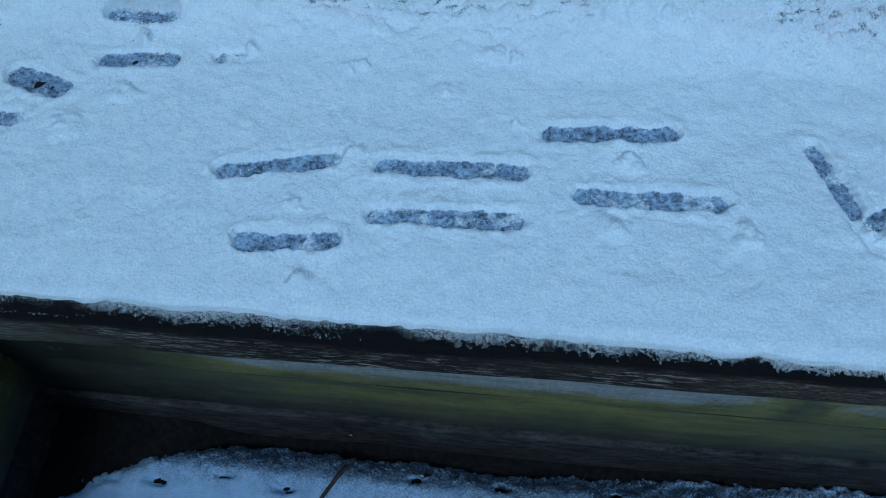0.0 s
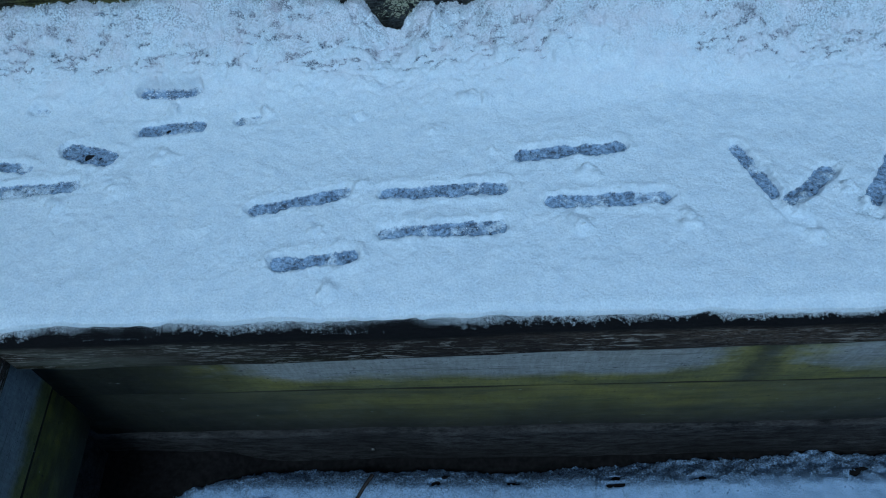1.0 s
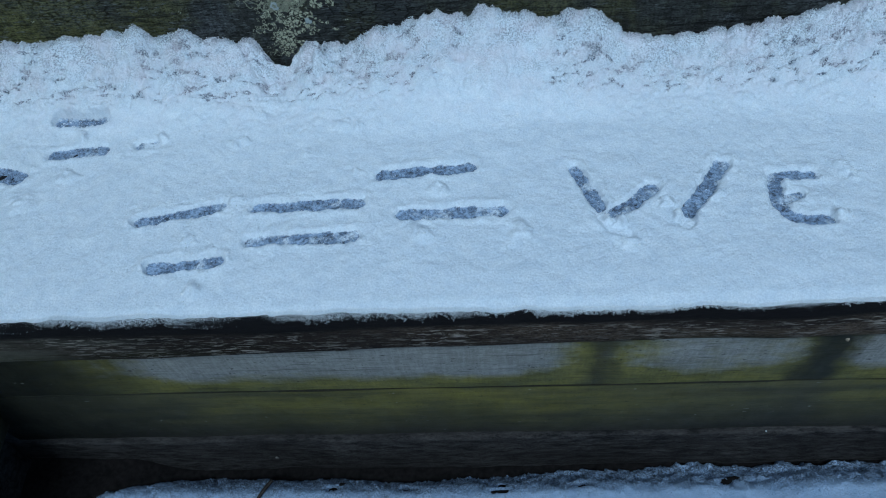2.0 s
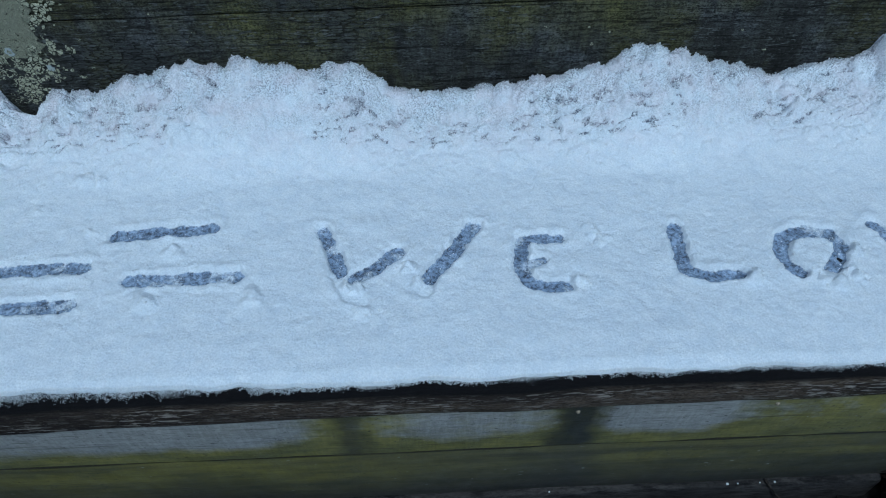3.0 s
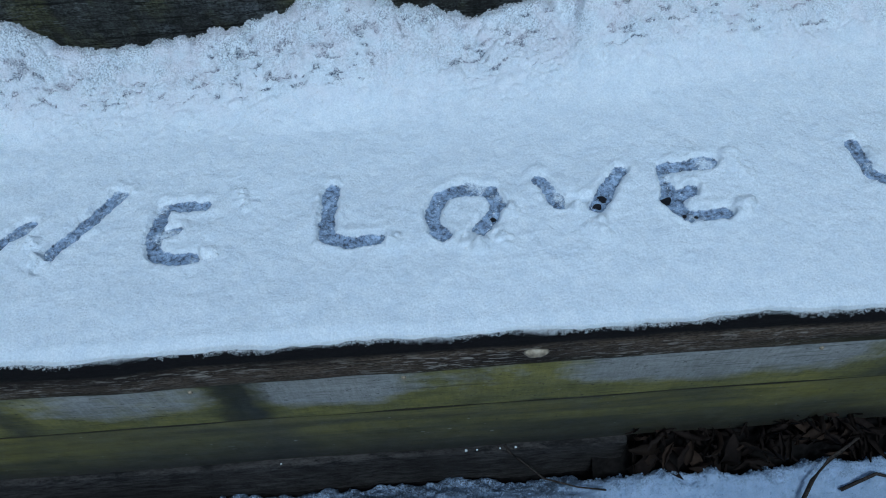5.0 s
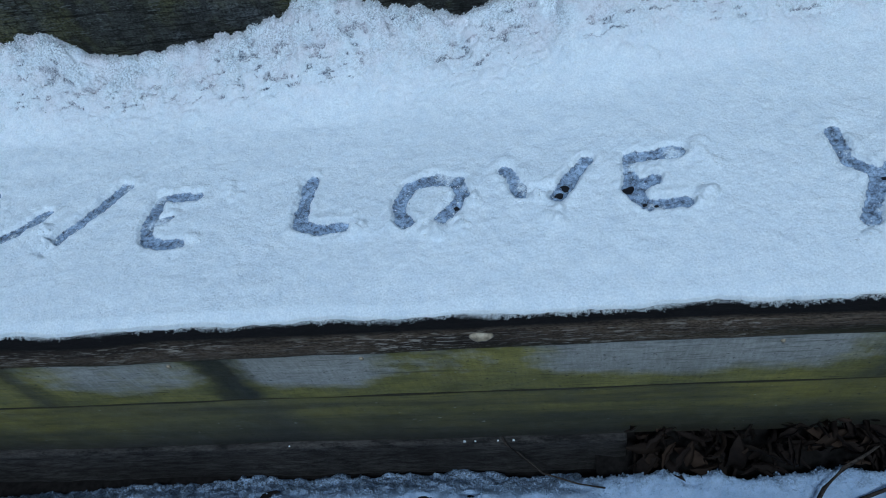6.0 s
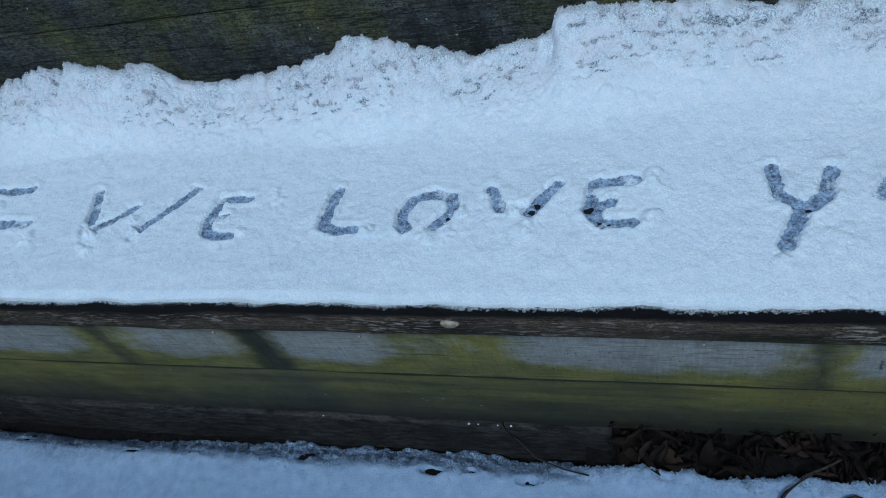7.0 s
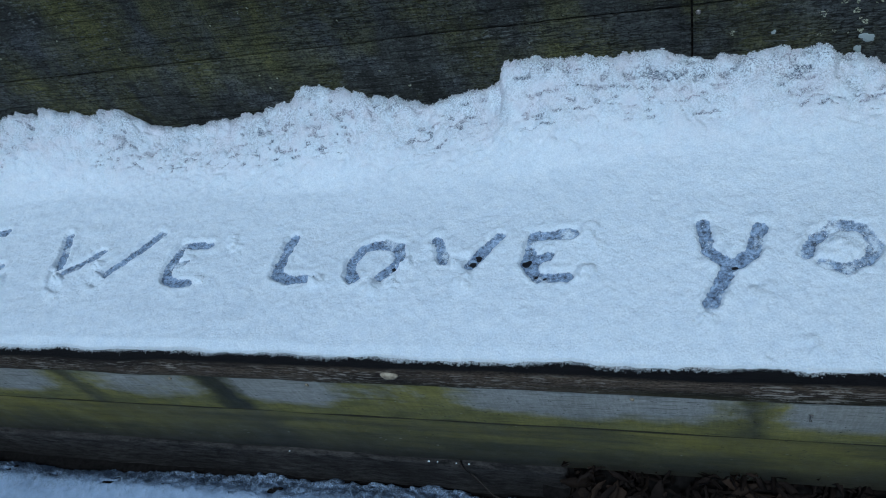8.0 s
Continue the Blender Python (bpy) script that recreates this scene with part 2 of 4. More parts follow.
        color = m.mix(m.math("MULTIPLY", mould_shade, 0.9), color, (0.010, 0.011, 0.010))
    scratch = m.ramp(m.noise(330, 3, (0.035, 1, 1) if along == 0 else (1, 0.035, 1), 0.6, shift=(2, 2, 2)), (0.60, 0.0), (0.66, 0.55))
    color = m.mix(scratch, color, (0.035, 0.035, 0.026))
    brushed = m.ramp(m.noise(240, 4, (1, 1, 0.10), 0.7, shift=(8, 0, 1)), (0.42, 0.22), (0.62, 0.0))
    color = m.mix(brushed, color, (0.06, 0.06, 0.03))
    chips = m.ramp(m.noise(160, 2, (0.5, 1, 1)), (0.735, 0.0), (0.75, 1.0))
    color = m.mix(m.math("MULTIPLY", chips, 0.5), color, (0.45, 0.45, 0.42))
    black = m.ramp(m.noise(190, 4, (0.6, 1, 1), 0.7, shift=(5, 3, 0)), (0.625, 0.0), (0.66, 0.75))
    color = m.mix(black, color, (0.02, 0.02, 0.018))
    return m.done(color, m.ramp(m.noise(20, 3), (0.3, 0.5), (0.7, 0.8)), m.math("ADD", grain, m.noise(25, 4)), 0.6, 0.003, shine=0.22)


def wall_material():
    """Old dark boards, cracked grey grain with green growth."""
    m = Mat("old_dark_boards")
    grain = m.math("ADD", m.math("MULTIPLY", m.noise(230, 6, (0.22, 1, 1), 0.78), 0.45), m.math("MULTIPLY", m.noise(480, 4, (0.7, 1, 1), 0.8), 0.55))
    wide = m.noise(11, 5, (0.35, 1, 1))
    color = m.mix(m.ramp(grain, (0.44, 0.0), (0.57, 1.0)), (0.016, 0.017, 0.016), (0.115, 0.120, 0.112))
    color = m.mix(m.ramp(wide, (0.38, 0.60), (0.68, 0.0)), color, (0.022, 0.022, 0.019))
    runs = m.ramp(m.noise(26, 4, (1, 1, 0.16), shift=(0, 0, 7)), (0.46, 0.0), (0.68, 0.6))
    color = m.mix(runs, color, (0.012, 0.012, 0.012))
    blot = m.ramp(m.noise(13, 4, (0.8, 1, 1), shift=(3, 0, 5)), (0.52, 0.0), (0.66, 0.75))
    color = m.mix(blot, color, m.mix(m.ramp(grain, (0.44, 0.0), (0.56, 1.0)), (0.012, 0.014, 0.017), (0.17, 0.18, 0.19)))
    green = m.ramp(m.noise(7.5, 4, (1, 1, 0.6), shift=(4.1, 0, 2)), (0.43, 0.0), (0.61, 1.0))
    greens = m.mix(m.ramp(grain, (0.44, 0.0), (0.56, 1.0)), (0.034, 0.036, 0.013), (0.195, 0.190, 0.068))
    color = m.mix(m.math("MULTIPLY", green, 0.85), color, greens)
    grey = m.math("MULTIPLY", m.ramp(m.noise(260, 5, (0.28, 1, 1), 0.7), (0.56, 0.0), (0.61, 1.0)), m.ramp(m.noise(12, 3, (0.6, 1, 1), shift=(1, 0, 0)), (0.34, 0.0), (0.56, 1.0)))
    color = m.mix(m.math("MULTIPLY", grey, 0.75), color, (0.20, 0.21, 0.205))
    cracks = m.ramp(m.noise(55, 4, (0.05, 1, 1), 0.5, shift=(9, 0, 1)), (0.485, 0.0), (0.5, 1.0), (0.515, 0.0))
    color = m.mix(m.math("MULTIPLY", cracks, 0.8), color, (0.006, 0.006, 0.006))
    saw = m.noise(260, 3, (1, 1, 0.10), 0.7, shift=(0, 0, 3))
    color = m.mix(m.ramp(saw, (0.40, 0.32), (0.60, 0.0)), color, (0.010, 0.010, 0.010))
    # grey weathered skin, broken into small blocks
    skin = m.math("ADD", m.cells(170, stretch=(0.35, 1, 1.3), feature="DISTANCE_TO_EDGE"), m.math("MULTIPLY", m.math("SUBTRACT", m.noise(110, 4), 0.5), 0.55))
    broken = m.ramp(m.noise(9, 4, (0.5, 1, 1), shift=(6, 0, 3)), (0.47, 0.0), (0.60, 1.0))
    block = m.math("MULTIPLY", m.ramp(skin, (0.05, 0.0), (0.12, 1.0)), broken)
    seam = m.math("MULTIPLY", m.ramp(skin, (0.02, 1.0), (0.08, 0.0)), broken)
    color = m.mix(m.math("MULTIPLY", block, 0.22), color, (0.115, 0.125, 0.135))
    color = m.mix(m.math("MULTIPLY", seam, 0.55), color, (0.007, 0.007, 0.007))
    height = m.math("SUBTRACT", m.math("ADD", grain, m.math("MULTIPLY", grey, 0.3)), m.math("ADD", m.math("MULTIPLY", cracks, 0.6), m.math("MULTIPLY", seam, 0.6)))
    return m.done(color, 0.85, height, 1.0, 0.005, shine=0.12)


def sleeper_material():
    m = Mat("dark_sleeper_wood")
    grain = m.math("ADD", m.math("MULTIPLY", m.noise(90, 6, (0.28, 1, 1), 0.75), 0.65), m.math("MULTIPLY", m.noise(400, 4, (0.5, 1, 1), 0.8), 0.35))
    color = m.mix(m.ramp(grain, (0.42, 0.0), (0.60, 1.0)), (0.010, 0.010, 0.011), (0.074, 0.068, 0.066))
    color = m.mix(m.ramp(m.noise(12, 4, (0.5, 1, 1)), (0.45, 0.0), (0.7, 0.6)), color, (0.02, 0.018, 0.018))
    return m.done(color, 0.8, grain, 0.9, 0.005, shine=0.12)


def simple(name, a, b, scale=80, rough=0.7, **more):
    m = Mat(name)
    n = m.noise(scale, 4)
    return m.done(m.mix(m.ramp(n, (0.3, 0.0), (0.7, 1.0)), a, b), rough, n, 0.4, 0.002, **more)


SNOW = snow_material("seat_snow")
# ground snow and frost are darker and bluer: their shade is in the colour
SHADED_GROUND_SNOW = snow_material("shaded_ground_snow", False, (0.30, 0.40, 0.60), (0.44, 0.55, 0.76))
FROST = snow_material("frost", True, (0.80, 0.85, 0.90), (0.90, 0.92, 0.95), 0.0)
SHADED_GROUND_FROST = snow_material("shaded_ground_frost", False, (0.30, 0.40, 0.60), (0.44, 0.55, 0.76), 0.0)
SEAT, WALL, SLEEPER = seat_material(), wall_material(), sleeper_material()
NOSING, NOSING_SIDE = nosing_material("nosing_wood"), nosing_material("side_nosing_wood", 1)
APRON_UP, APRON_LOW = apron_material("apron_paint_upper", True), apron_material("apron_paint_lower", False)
SIDE_UP, SIDE_LOW = apron_material("side_paint_upper", True, 1), apron_material("side_paint_lower", False, 1)
def leaf_material():
    m = Mat("dead_leaf")
    n = m.noise(90, 4)
    info = m.t.nodes.new("ShaderNodeObjectInfo").outputs["Random"]
    # near black for the shade under the bench, a few lighter as if lit
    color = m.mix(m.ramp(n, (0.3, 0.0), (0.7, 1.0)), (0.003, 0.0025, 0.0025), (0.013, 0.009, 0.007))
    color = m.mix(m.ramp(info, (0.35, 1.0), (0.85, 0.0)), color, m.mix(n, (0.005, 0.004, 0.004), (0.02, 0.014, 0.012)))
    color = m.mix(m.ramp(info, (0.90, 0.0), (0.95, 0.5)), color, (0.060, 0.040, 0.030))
    return m.done(color, 0.8, n, 0.5, 0.003, shine=0.1)


LEAF = leaf_material()
def lichen_material():
    m = Mat("pale_lichen")
    n = m.noise(250, 4)
    color = m.mix(m.ramp(n, (0.3, 0.0), (0.7, 1.0)), (0.25, 0.255, 0.17), (0.46, 0.465, 0.36))
    gaps = m.math("ADD", m.cells(150, feature="DISTANCE_TO_EDGE"), m.math("MULTIPLY", m.noise(120, 3), 0.12))
    gap = m.math("SUBTRACT", 1.0, m.ramp(gaps, (0.10, 0.0), (0.14, 1.0)))
    return m.done(m.mix(gap, color, (0.03, 0.032, 0.026)), 0.9, m.math("SUBTRACT", n, gap), 0.6, 0.002, shine=0.1)


LICHEN = lichen_material()
LICHEN_GREY = simple("grey_lichen", (0.26, 0.30, 0.30), (0.42, 0.46, 0.46), 250, 0.9)
TWIG = simple("twig_bark", (0.012, 0.010, 0.010), (0.058, 0.048, 0.042), 260, 0.85, shine=0.15)
METAL = simple("rusty_steel", (0.10, 0.08, 0.07), (0.32, 0.30, 0.28), 400, 0.45, Metallic=0.7)
KNOT = simple("pale_knot", (0.16, 0.13, 0.09), (0.42, 0.36, 0.27), 180, 0.7)
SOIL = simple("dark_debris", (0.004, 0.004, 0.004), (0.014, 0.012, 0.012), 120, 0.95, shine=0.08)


# ---- mesh helpers ----
def mesh_of(name, verts, faces, mats, smooth=True):
    me = bpy.data.meshes.new(name)
    me.from_pydata(verts, [], faces)
    for mt in mats:
        me.materials.append(mt)
    me.polygons.foreach_set("use_smooth", [smooth] * len(me.polygons))
    me.update()
    return me


def part(name, me, parent=None, label=""):
    ob = new(name, me)
    ob.parent = parent
    return tagged(ob, label)


def empty(name, place=(0, 0, 0)):
    ob = new(name)
    ob.location = place
    return ob


def sheet(name, xs, ys, height, mats, **marks):
    """A height field over the grid of xs and ys."""
    X, Y = np.meshgrid(xs, ys, indexing="ij")
    Z = height(X, Y)
    nx, ny = len(xs), len(ys)
    me = bpy.data.meshes.new(name)
    verts = np.stack([X, Y, Z], -1).reshape(-1, 3)
    a = (np.arange(nx - 1)[:, None] * ny + np.arange(ny - 1)[None]).ravel()
    quads = np.stack([a, a + ny, a + ny + 1, a + 1], -1)
    me.vertices.add(len(verts))
    me.vertices.foreach_set("co", verts.ravel().astype(np.float32))
    me.loops.add(quads.size)
    me.loops.foreach_set("vertex_index", quads.ravel().astype(np.int32))
    me.polygons.add(len(quads))
    me.polygons.foreach_set("loop_start", np.arange(0, quads.size, 4, dtype=np.int32))
    for mt in mats:
        me.materials.append(mt)
    me.polygons.foreach_set("use_smooth", np.ones(len(quads), dtype=bool))
    me.update(calc_edges=True)
    for mark, value in marks.items():
        me.attributes.new(mark, "FLOAT", "POINT").data.foreach_set("value", value(X, Y).ravel().astype(np.float32))
    return me


def section(dy, dz, r, n=4):
    """A rounded rectangle about 0."""
    pts = []
    for cy, cz, a0 in ((dy / 2 - r, dz / 2 - r, 0), (-dy / 2 + r, dz / 2 - r, 90), (-dy / 2 + r, -dz / 2 + r, 180), (dy / 2 - r, -dz / 2 + r, 270)):
        for k in range(n):
            a = radians(a0 + 90 * k / (n - 1))
            pts.append((cy + r * math.cos(a), cz + r * math.sin(a)))
    return pts


def board(name, x0, x1, y0, y1, z0, z1, material, r=0.004, wobble=0.001, seed=1, step_x=0.025, rise=0.0, turned=None, warp=None):
    """A board along x with rounded, slightly uneven edges. turned: a matrix for its points."""
    pts = section(y1 - y0, z1 - z0, min(r, (y1 - y0) / 2.2, (z1 - z0) / 2.2))
    yc, zc = (y0 + y1) / 2, (z0 + z1) / 2
    xs = np.linspace(x0, x1, max(2, int((x1 - x0) / step_x)))
    verts, n = [], len(pts)
    for x in xs:
        for k, (py, pz) in enumerate(pts):
            wy = wobble * float(fbm(x, k * 0.013, 0.11, 3, seed))
            wz = wobble * float(fbm(x, k * 0.013, 0.09, 3, seed + 5))
            v = Vector((x, yc + py + wy, zc + pz + wz + rise * x))
            if warp:
                v.z += warp(v.x, v.y, v.z)
            verts.append(tuple(turned @ v) if turned else tuple(v))
    faces = [(i * n + k, i * n + (k + 1) % n, (i + 1) * n + (k + 1) % n, (i + 1) * n + k) for i in range(len(xs) - 1) for k in range(n)]
    faces = [f[::-1] for f in faces] + [tuple(range(n)), tuple(range((len(xs) - 1) * n, len(xs) * n))[::-1]]
    return mesh_of(name, verts, faces, [material])


def tube(name, points, radii, material, sides=7, rough=0.0, seed=3):
    """A tapered crooked stick through points."""
    rnd = random.Random(seed)
    verts, faces = [], []
    pts = [Vector(p) for p in points]
    for i, p in enumerate(pts):
        d = (pts[min(i + 1, len(pts) - 1)] - pts[max(i - 1, 0)]).normalized()
        a = d.orthogonal().normalized()
        b = d.cross(a)
        for k in range(sides):
            t = 2 * math.pi * k / sides
            verts.append(p + (a * math.cos(t) + b * math.sin(t)) * radii[i] * (1 + rough * rnd.uniform(-1, 1)))
    for i in range(len(pts) - 1):
        for k in range(sides):
            faces.append((i * sides + k, i * sides + (k + 1) % sides, (i + 1) * sides + (k + 1) % sides, (i + 1) * sides + k))
    faces += [tuple(range(sides))[::-1], tuple(range((len(pts) - 1) * sides, len(pts) * sides))]
    return mesh_of(name, [tuple(v) for v in verts], faces, [material])


def blob(name, rx, ry, rz, material, lump=0.25, seed=1, rings=5, sides=12):
    """A low uneven cushion lying on its base."""
    rnd = random.Random(seed)
    wob = [1 + lump * rnd.uniform(-1, 1) for _ in range(sides)]
    verts, faces = [], []
    for i in range(rings):
        a = math.pi / 2 * i / (rings - 1)
        for k in range(sides):
            t = 2 * math.pi * k / sides
            w = wob[k] * math.cos(a) if i < rings - 1 else 0.05
            verts.append((rx * w * math.cos(t), ry * w * math.sin(t), rz * math.sin(a) * (1 + 0.15 * rnd.uniform(-1, 1))))
    for i in range(rings - 1):
        for k in range(sides):
            faces.append((i * sides + k, i * sides + (k + 1) % sides, (i + 1) * sides + (k + 1) % sides, (i + 1) * sides + k))
    faces += [tuple(range(sides))[::-1], tuple(range((rings - 1) * sides, rings * sides))]
    return mesh_of(name, verts, faces, [material])


# ---- ground: one sheet of snow to the horizon ----
def spread_axis(a, b, fine, far, grow=1.35):
    xs = list(np.arange(a, b, fine))
    d, lo, hi = fine, [xs[0]], [xs[-1]]
    while hi[-1] < far:
        d *= grow
        lo.append(lo[-1] - d), hi.append(hi[-1] + d)
    return np.array(lo[:0:-1] + xs + hi[1:])


HOLES = [(-0.397, -0.05, 0.014), (-0.214, -0.044, 0.013), (0.236, -0.022, 0.011), (0.86, -0.022, 0.016), (1.028, -0.027, 0.014), (-0.034, -0.015, 0.008),
         (0.085, -0.012, 0.010), (0.24, -0.010, 0.010), (0.369, -0.010, 0.013), (0.93, -0.015, 0.010), (0.60, -0.008, 0.008), (-0.30, -0.035, 0.009)]


def ground_height(X, Y):
    near = np.exp(-(((X - 0.6) / 3) ** 2) - (Y / 2.0) ** 2)
    h = -0.030 + near * (0.016 * fbm(X, Y, 0.20, 4, 3) + 0.0045 * fbm(X, Y, 0.045, 4, 8))
    h = h - 0.10 * np.clip(-(Y + 0.05), 0, 0.25)
    edge = step((Y + 0.045) / 0.06)                              # crumbly melted edge by the timber
    rough = fbm(X, Y, 0.012, 3, 15)
    h = h + near * edge * (0.012 * rough + 0.005 * vnoise(X, Y, 0.008, 16) + 0.005)
    h = h - (0.066 + 0.018 * step((0.55 - X) / 0.3)) * near * step((Y + 0.030) / 0.065) * (1 - step((X - 1.06) / 0.09)) * (Y < 0.5)    # sinks towards the timber
    gap = step((Y - 0.002 - 0.030 * (1 - step((X - 1.06) / 0.09)) + 0.014 * step((0.45 - X) / 0.45) + 0.012 * rough + 0.012 * fbm(X, Y * 0 + 2, 0.05, 3, 17)) / 0.022)
    h = h - 0.11 * gap * step(1.5 - np.abs(X - 0.6) / 2) * (Y < 0.5)    # melted gap along the timber
    for hx, hy, r in HOLES:
        d = np.hypot((X - hx) / 1.7, (Y - hy) / 0.65) + 0.005 * fbm(X, Y, 0.012, 2, 21)
        h = h - 0.018 * step((r - d) / (0.6 * r))
    h = h + 0.012 * step((X - 1.15) / 0.06) * edge * (1 + 0.5 * rough)   # banked under the leaves
    corner = step((-0.40 + 2.0 * (Y + 0.03) - X + 0.035 * rough) / 0.09) * step((Y + 0.20) / 0.1)
    return h - 0.035 * corner                                     # bare corner between the benches, where the black sheet shows


ground = part("ground", sheet("ground", spread_axis(-0.62, 1.75, 0.005, 900), spread_axis(-0.34, 0.06, 0.004, 900), ground_height, [SHADED_GROUND_SNOW]))
tagged(ground, "blue snow over the ground before the bench, its shade put into the colour", "snow", kind="structure")

# near-black sheet added under the snow so gaps and holes stay dark
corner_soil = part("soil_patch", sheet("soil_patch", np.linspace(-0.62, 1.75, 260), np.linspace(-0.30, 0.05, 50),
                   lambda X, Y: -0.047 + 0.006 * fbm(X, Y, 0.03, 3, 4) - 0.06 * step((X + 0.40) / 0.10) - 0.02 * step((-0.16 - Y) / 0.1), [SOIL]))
tagged(corner_soil, "black soil sheet under the bench and its snow, darkening the gaps", "soil", kind="structure")

# ---- the long bench ----
bench = tagged(empty("bench", (0.8, 0.2, 0)), "long weathered wooden bench, grey-blue paint overgrown with green algae", "bench")


def bench_part(name, me, label=""):
    ob = part(name, me, bench, label)
    ob.matrix_parent_inverse = Matrix.Translation((-0.8, -0.2, 0))
    return ob


def seat_top(X, Y):
    """Height of the boards, lowered towards the back to fit the letters to the camera's view."""
    sag = np.interp(X, (-0.6, 0.15, 0.35, 0.85, 1.05, 1.25, 2.3), (0.05, 0.07, 0.125, 0.125, 0.05, 0.0, 0.0))
    return SEAT_Z - sag * np.clip(Y - 0.03, 0, 1)


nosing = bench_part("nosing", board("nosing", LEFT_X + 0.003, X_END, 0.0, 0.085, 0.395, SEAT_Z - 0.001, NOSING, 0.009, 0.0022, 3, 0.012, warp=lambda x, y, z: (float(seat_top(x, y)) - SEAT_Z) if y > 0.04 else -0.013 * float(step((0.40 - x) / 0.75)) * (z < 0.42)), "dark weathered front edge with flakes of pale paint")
for k in range(3):
    y0 = 0.087 + 0.128 * k
    bench_part("seat_board", board("seat_board", -0.95, X_END, y0, y0 + 0.126, SEAT_Z - 0.042, SEAT_Z - 0.001, SEAT, 0.003, 0.0006, 10 + k, 0.04, warp=lambda x, y, z: float(seat_top(x, y)) - SEAT_Z))
LEAN = Matrix(((1, 0, 0, 0), (0, 1, -0.060, 0.0295), (0, 0, 1, 0), (0, 0, 0, 1)))   # the front leans in towards its foot
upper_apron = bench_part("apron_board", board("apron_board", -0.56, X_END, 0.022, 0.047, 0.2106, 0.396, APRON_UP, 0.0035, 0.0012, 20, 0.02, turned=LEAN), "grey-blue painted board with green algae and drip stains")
bench_part("apron_board", board("apron_board", -0.56, X_END, 0.0240, 0.047, 0.020, 0.2068, APRON_LOW, 0.0035, 0.0014, 30, 0.02, turned=LEAN), "painted board green with algae, darker towards the bottom")
# backrest: two courses of boards with one upright joint
for x0, x1, sd in ((-1.0, 1.3735, 40), (1.3765, X_END, 50)):
    bench_part("backrest_board", board("backrest_board", x0, x1, WALL_Y, WALL_Y + 0.03, 0.36, 0.583, WALL, 0.002, 0.0012, sd, 0.03, rise=0.010))
    # carried up unseen to 1.93 m to keep sky light off the drift
    bench_part("backrest_board", board("backrest_board", x0, x1, WALL_Y + 0.001, WALL_Y + 0.03, 0.5845, 1.93, WALL, 0.002, 0.0012, sd + 3, 0.03, rise=0.010))

# unseen backing added behind the upright joint to keep sky light out
bench_part("backrest_post", board("backrest_post", 1.33, 1.42, WALL_Y + 0.0315, WALL_Y + 0.10, 0.0, 1.93, SLEEPER, 0.003, 0.001, 58, 0.03))


def disc(name, r, depth, material, hole=0.0):
    bm = bmesh.new()
    prof = [(hole, 0), (hole, depth), (r * 0.8, depth), (r, depth * 0.6), (r, 0)]
    n = 14
    rows = [[bm.verts.new((p * math.cos(2 * math.pi * k / n), p * math.sin(2 * math.pi * k / n), q)) for k in range(n)] for p, q in prof]
    for a, b in zip(rows, rows[1:]):
        for k in range(n):
            bm.faces.new((a[k], a[(k + 1) % n], b[(k + 1) % n], b[k]))
    if hole:
        bm.faces.new(rows[1][::-1])
    me = bpy.data.meshes.new(name)
    bm.to_mesh(me), bm.free()
    me.materials.append(material)
    return me


def on_front(ob, x, y, z):
    ob.matrix_basis = pose(x, y, z, 90)
    return ob


knot = part("knot", blob("knot", 0.0125, 0.008, 0.005, KNOT, 0.10, 2), nosing, "pale round end of a broken branch in the wood")
on_front(knot, 1.0, -0.0005, 0.430)
for x, z in ((0.643, 0.391), (0.865, 0.390), (1.30, 0.389)):
    on_front(part("nail", blob("nail", 0.0028, 0.0035, 0.0022, KNOT, 0.2, 3, 4, 8), nosing), x, 0.001, z)
staple = part("staple", tube("staple", [(1.5045, 0.0348, 0.305), (1.5045, 0.0313, 0.3055), (1.5095, 0.0313, 0.3055), (1.507, 0.0313, 0.305), (1.507, 0.0313, 0.287), (1.5095, 0.0313, 0.2865), (1.5095, 0.0348, 0.2865)], [0.0007] * 7, METAL, 5), upper_apron, "thin rusty wire staple")
on_front(bench_part("screw", disc("screw", 0.0035, 0.002, METAL, 0.0015)), 1.383, WALL_Y - 0.0005, 0.588)

# ---- the side bench at the corner ----
side_bench = tagged(empty("bench", (-0.7, -0.6, 0)), "side bench meeting at the corner, grey-blue paint with algae", "bench")
TURN_SIDE = Matrix.Translation((LEFT_X, 0, 0)) @ pose(0, 0, 0, 0, 0, 90)
LEAN_SIDE = TURN_SIDE @ Matrix.Translation((0, 0.02, 0.395)) @ pose(0, 0, 0, 8.0) @ Matrix.Translation((0, -0.02, -0.395))


def side_part(name, me, label=""):
    ob = part(name, me, side_bench, label)
    ob.matrix_parent_inverse = Matrix.Translation((0.7, 0.6, 0))
    return ob


side_part("nosing", board("nosing", -1.385, 0.084, 0.0, 0.085, 0.395, SEAT_Z - 0.001, NOSING_SIDE, 0.009, 0.002, 63, 0.03, turned=TURN_SIDE), "dark weathered front edge")
for k in range(3):
    y0 = 0.087 + 0.128 * k
    side_part("seat_board", board("seat_board", -1.385, 0.085, y0, y0 + 0.126, SEAT_Z - 0.045 - 0.035 * y0, SEAT_Z - 0.004 - 0.035 * y0, SEAT, 0.003, 0.0008, 70 + k, 0.1, turned=TURN_SIDE))
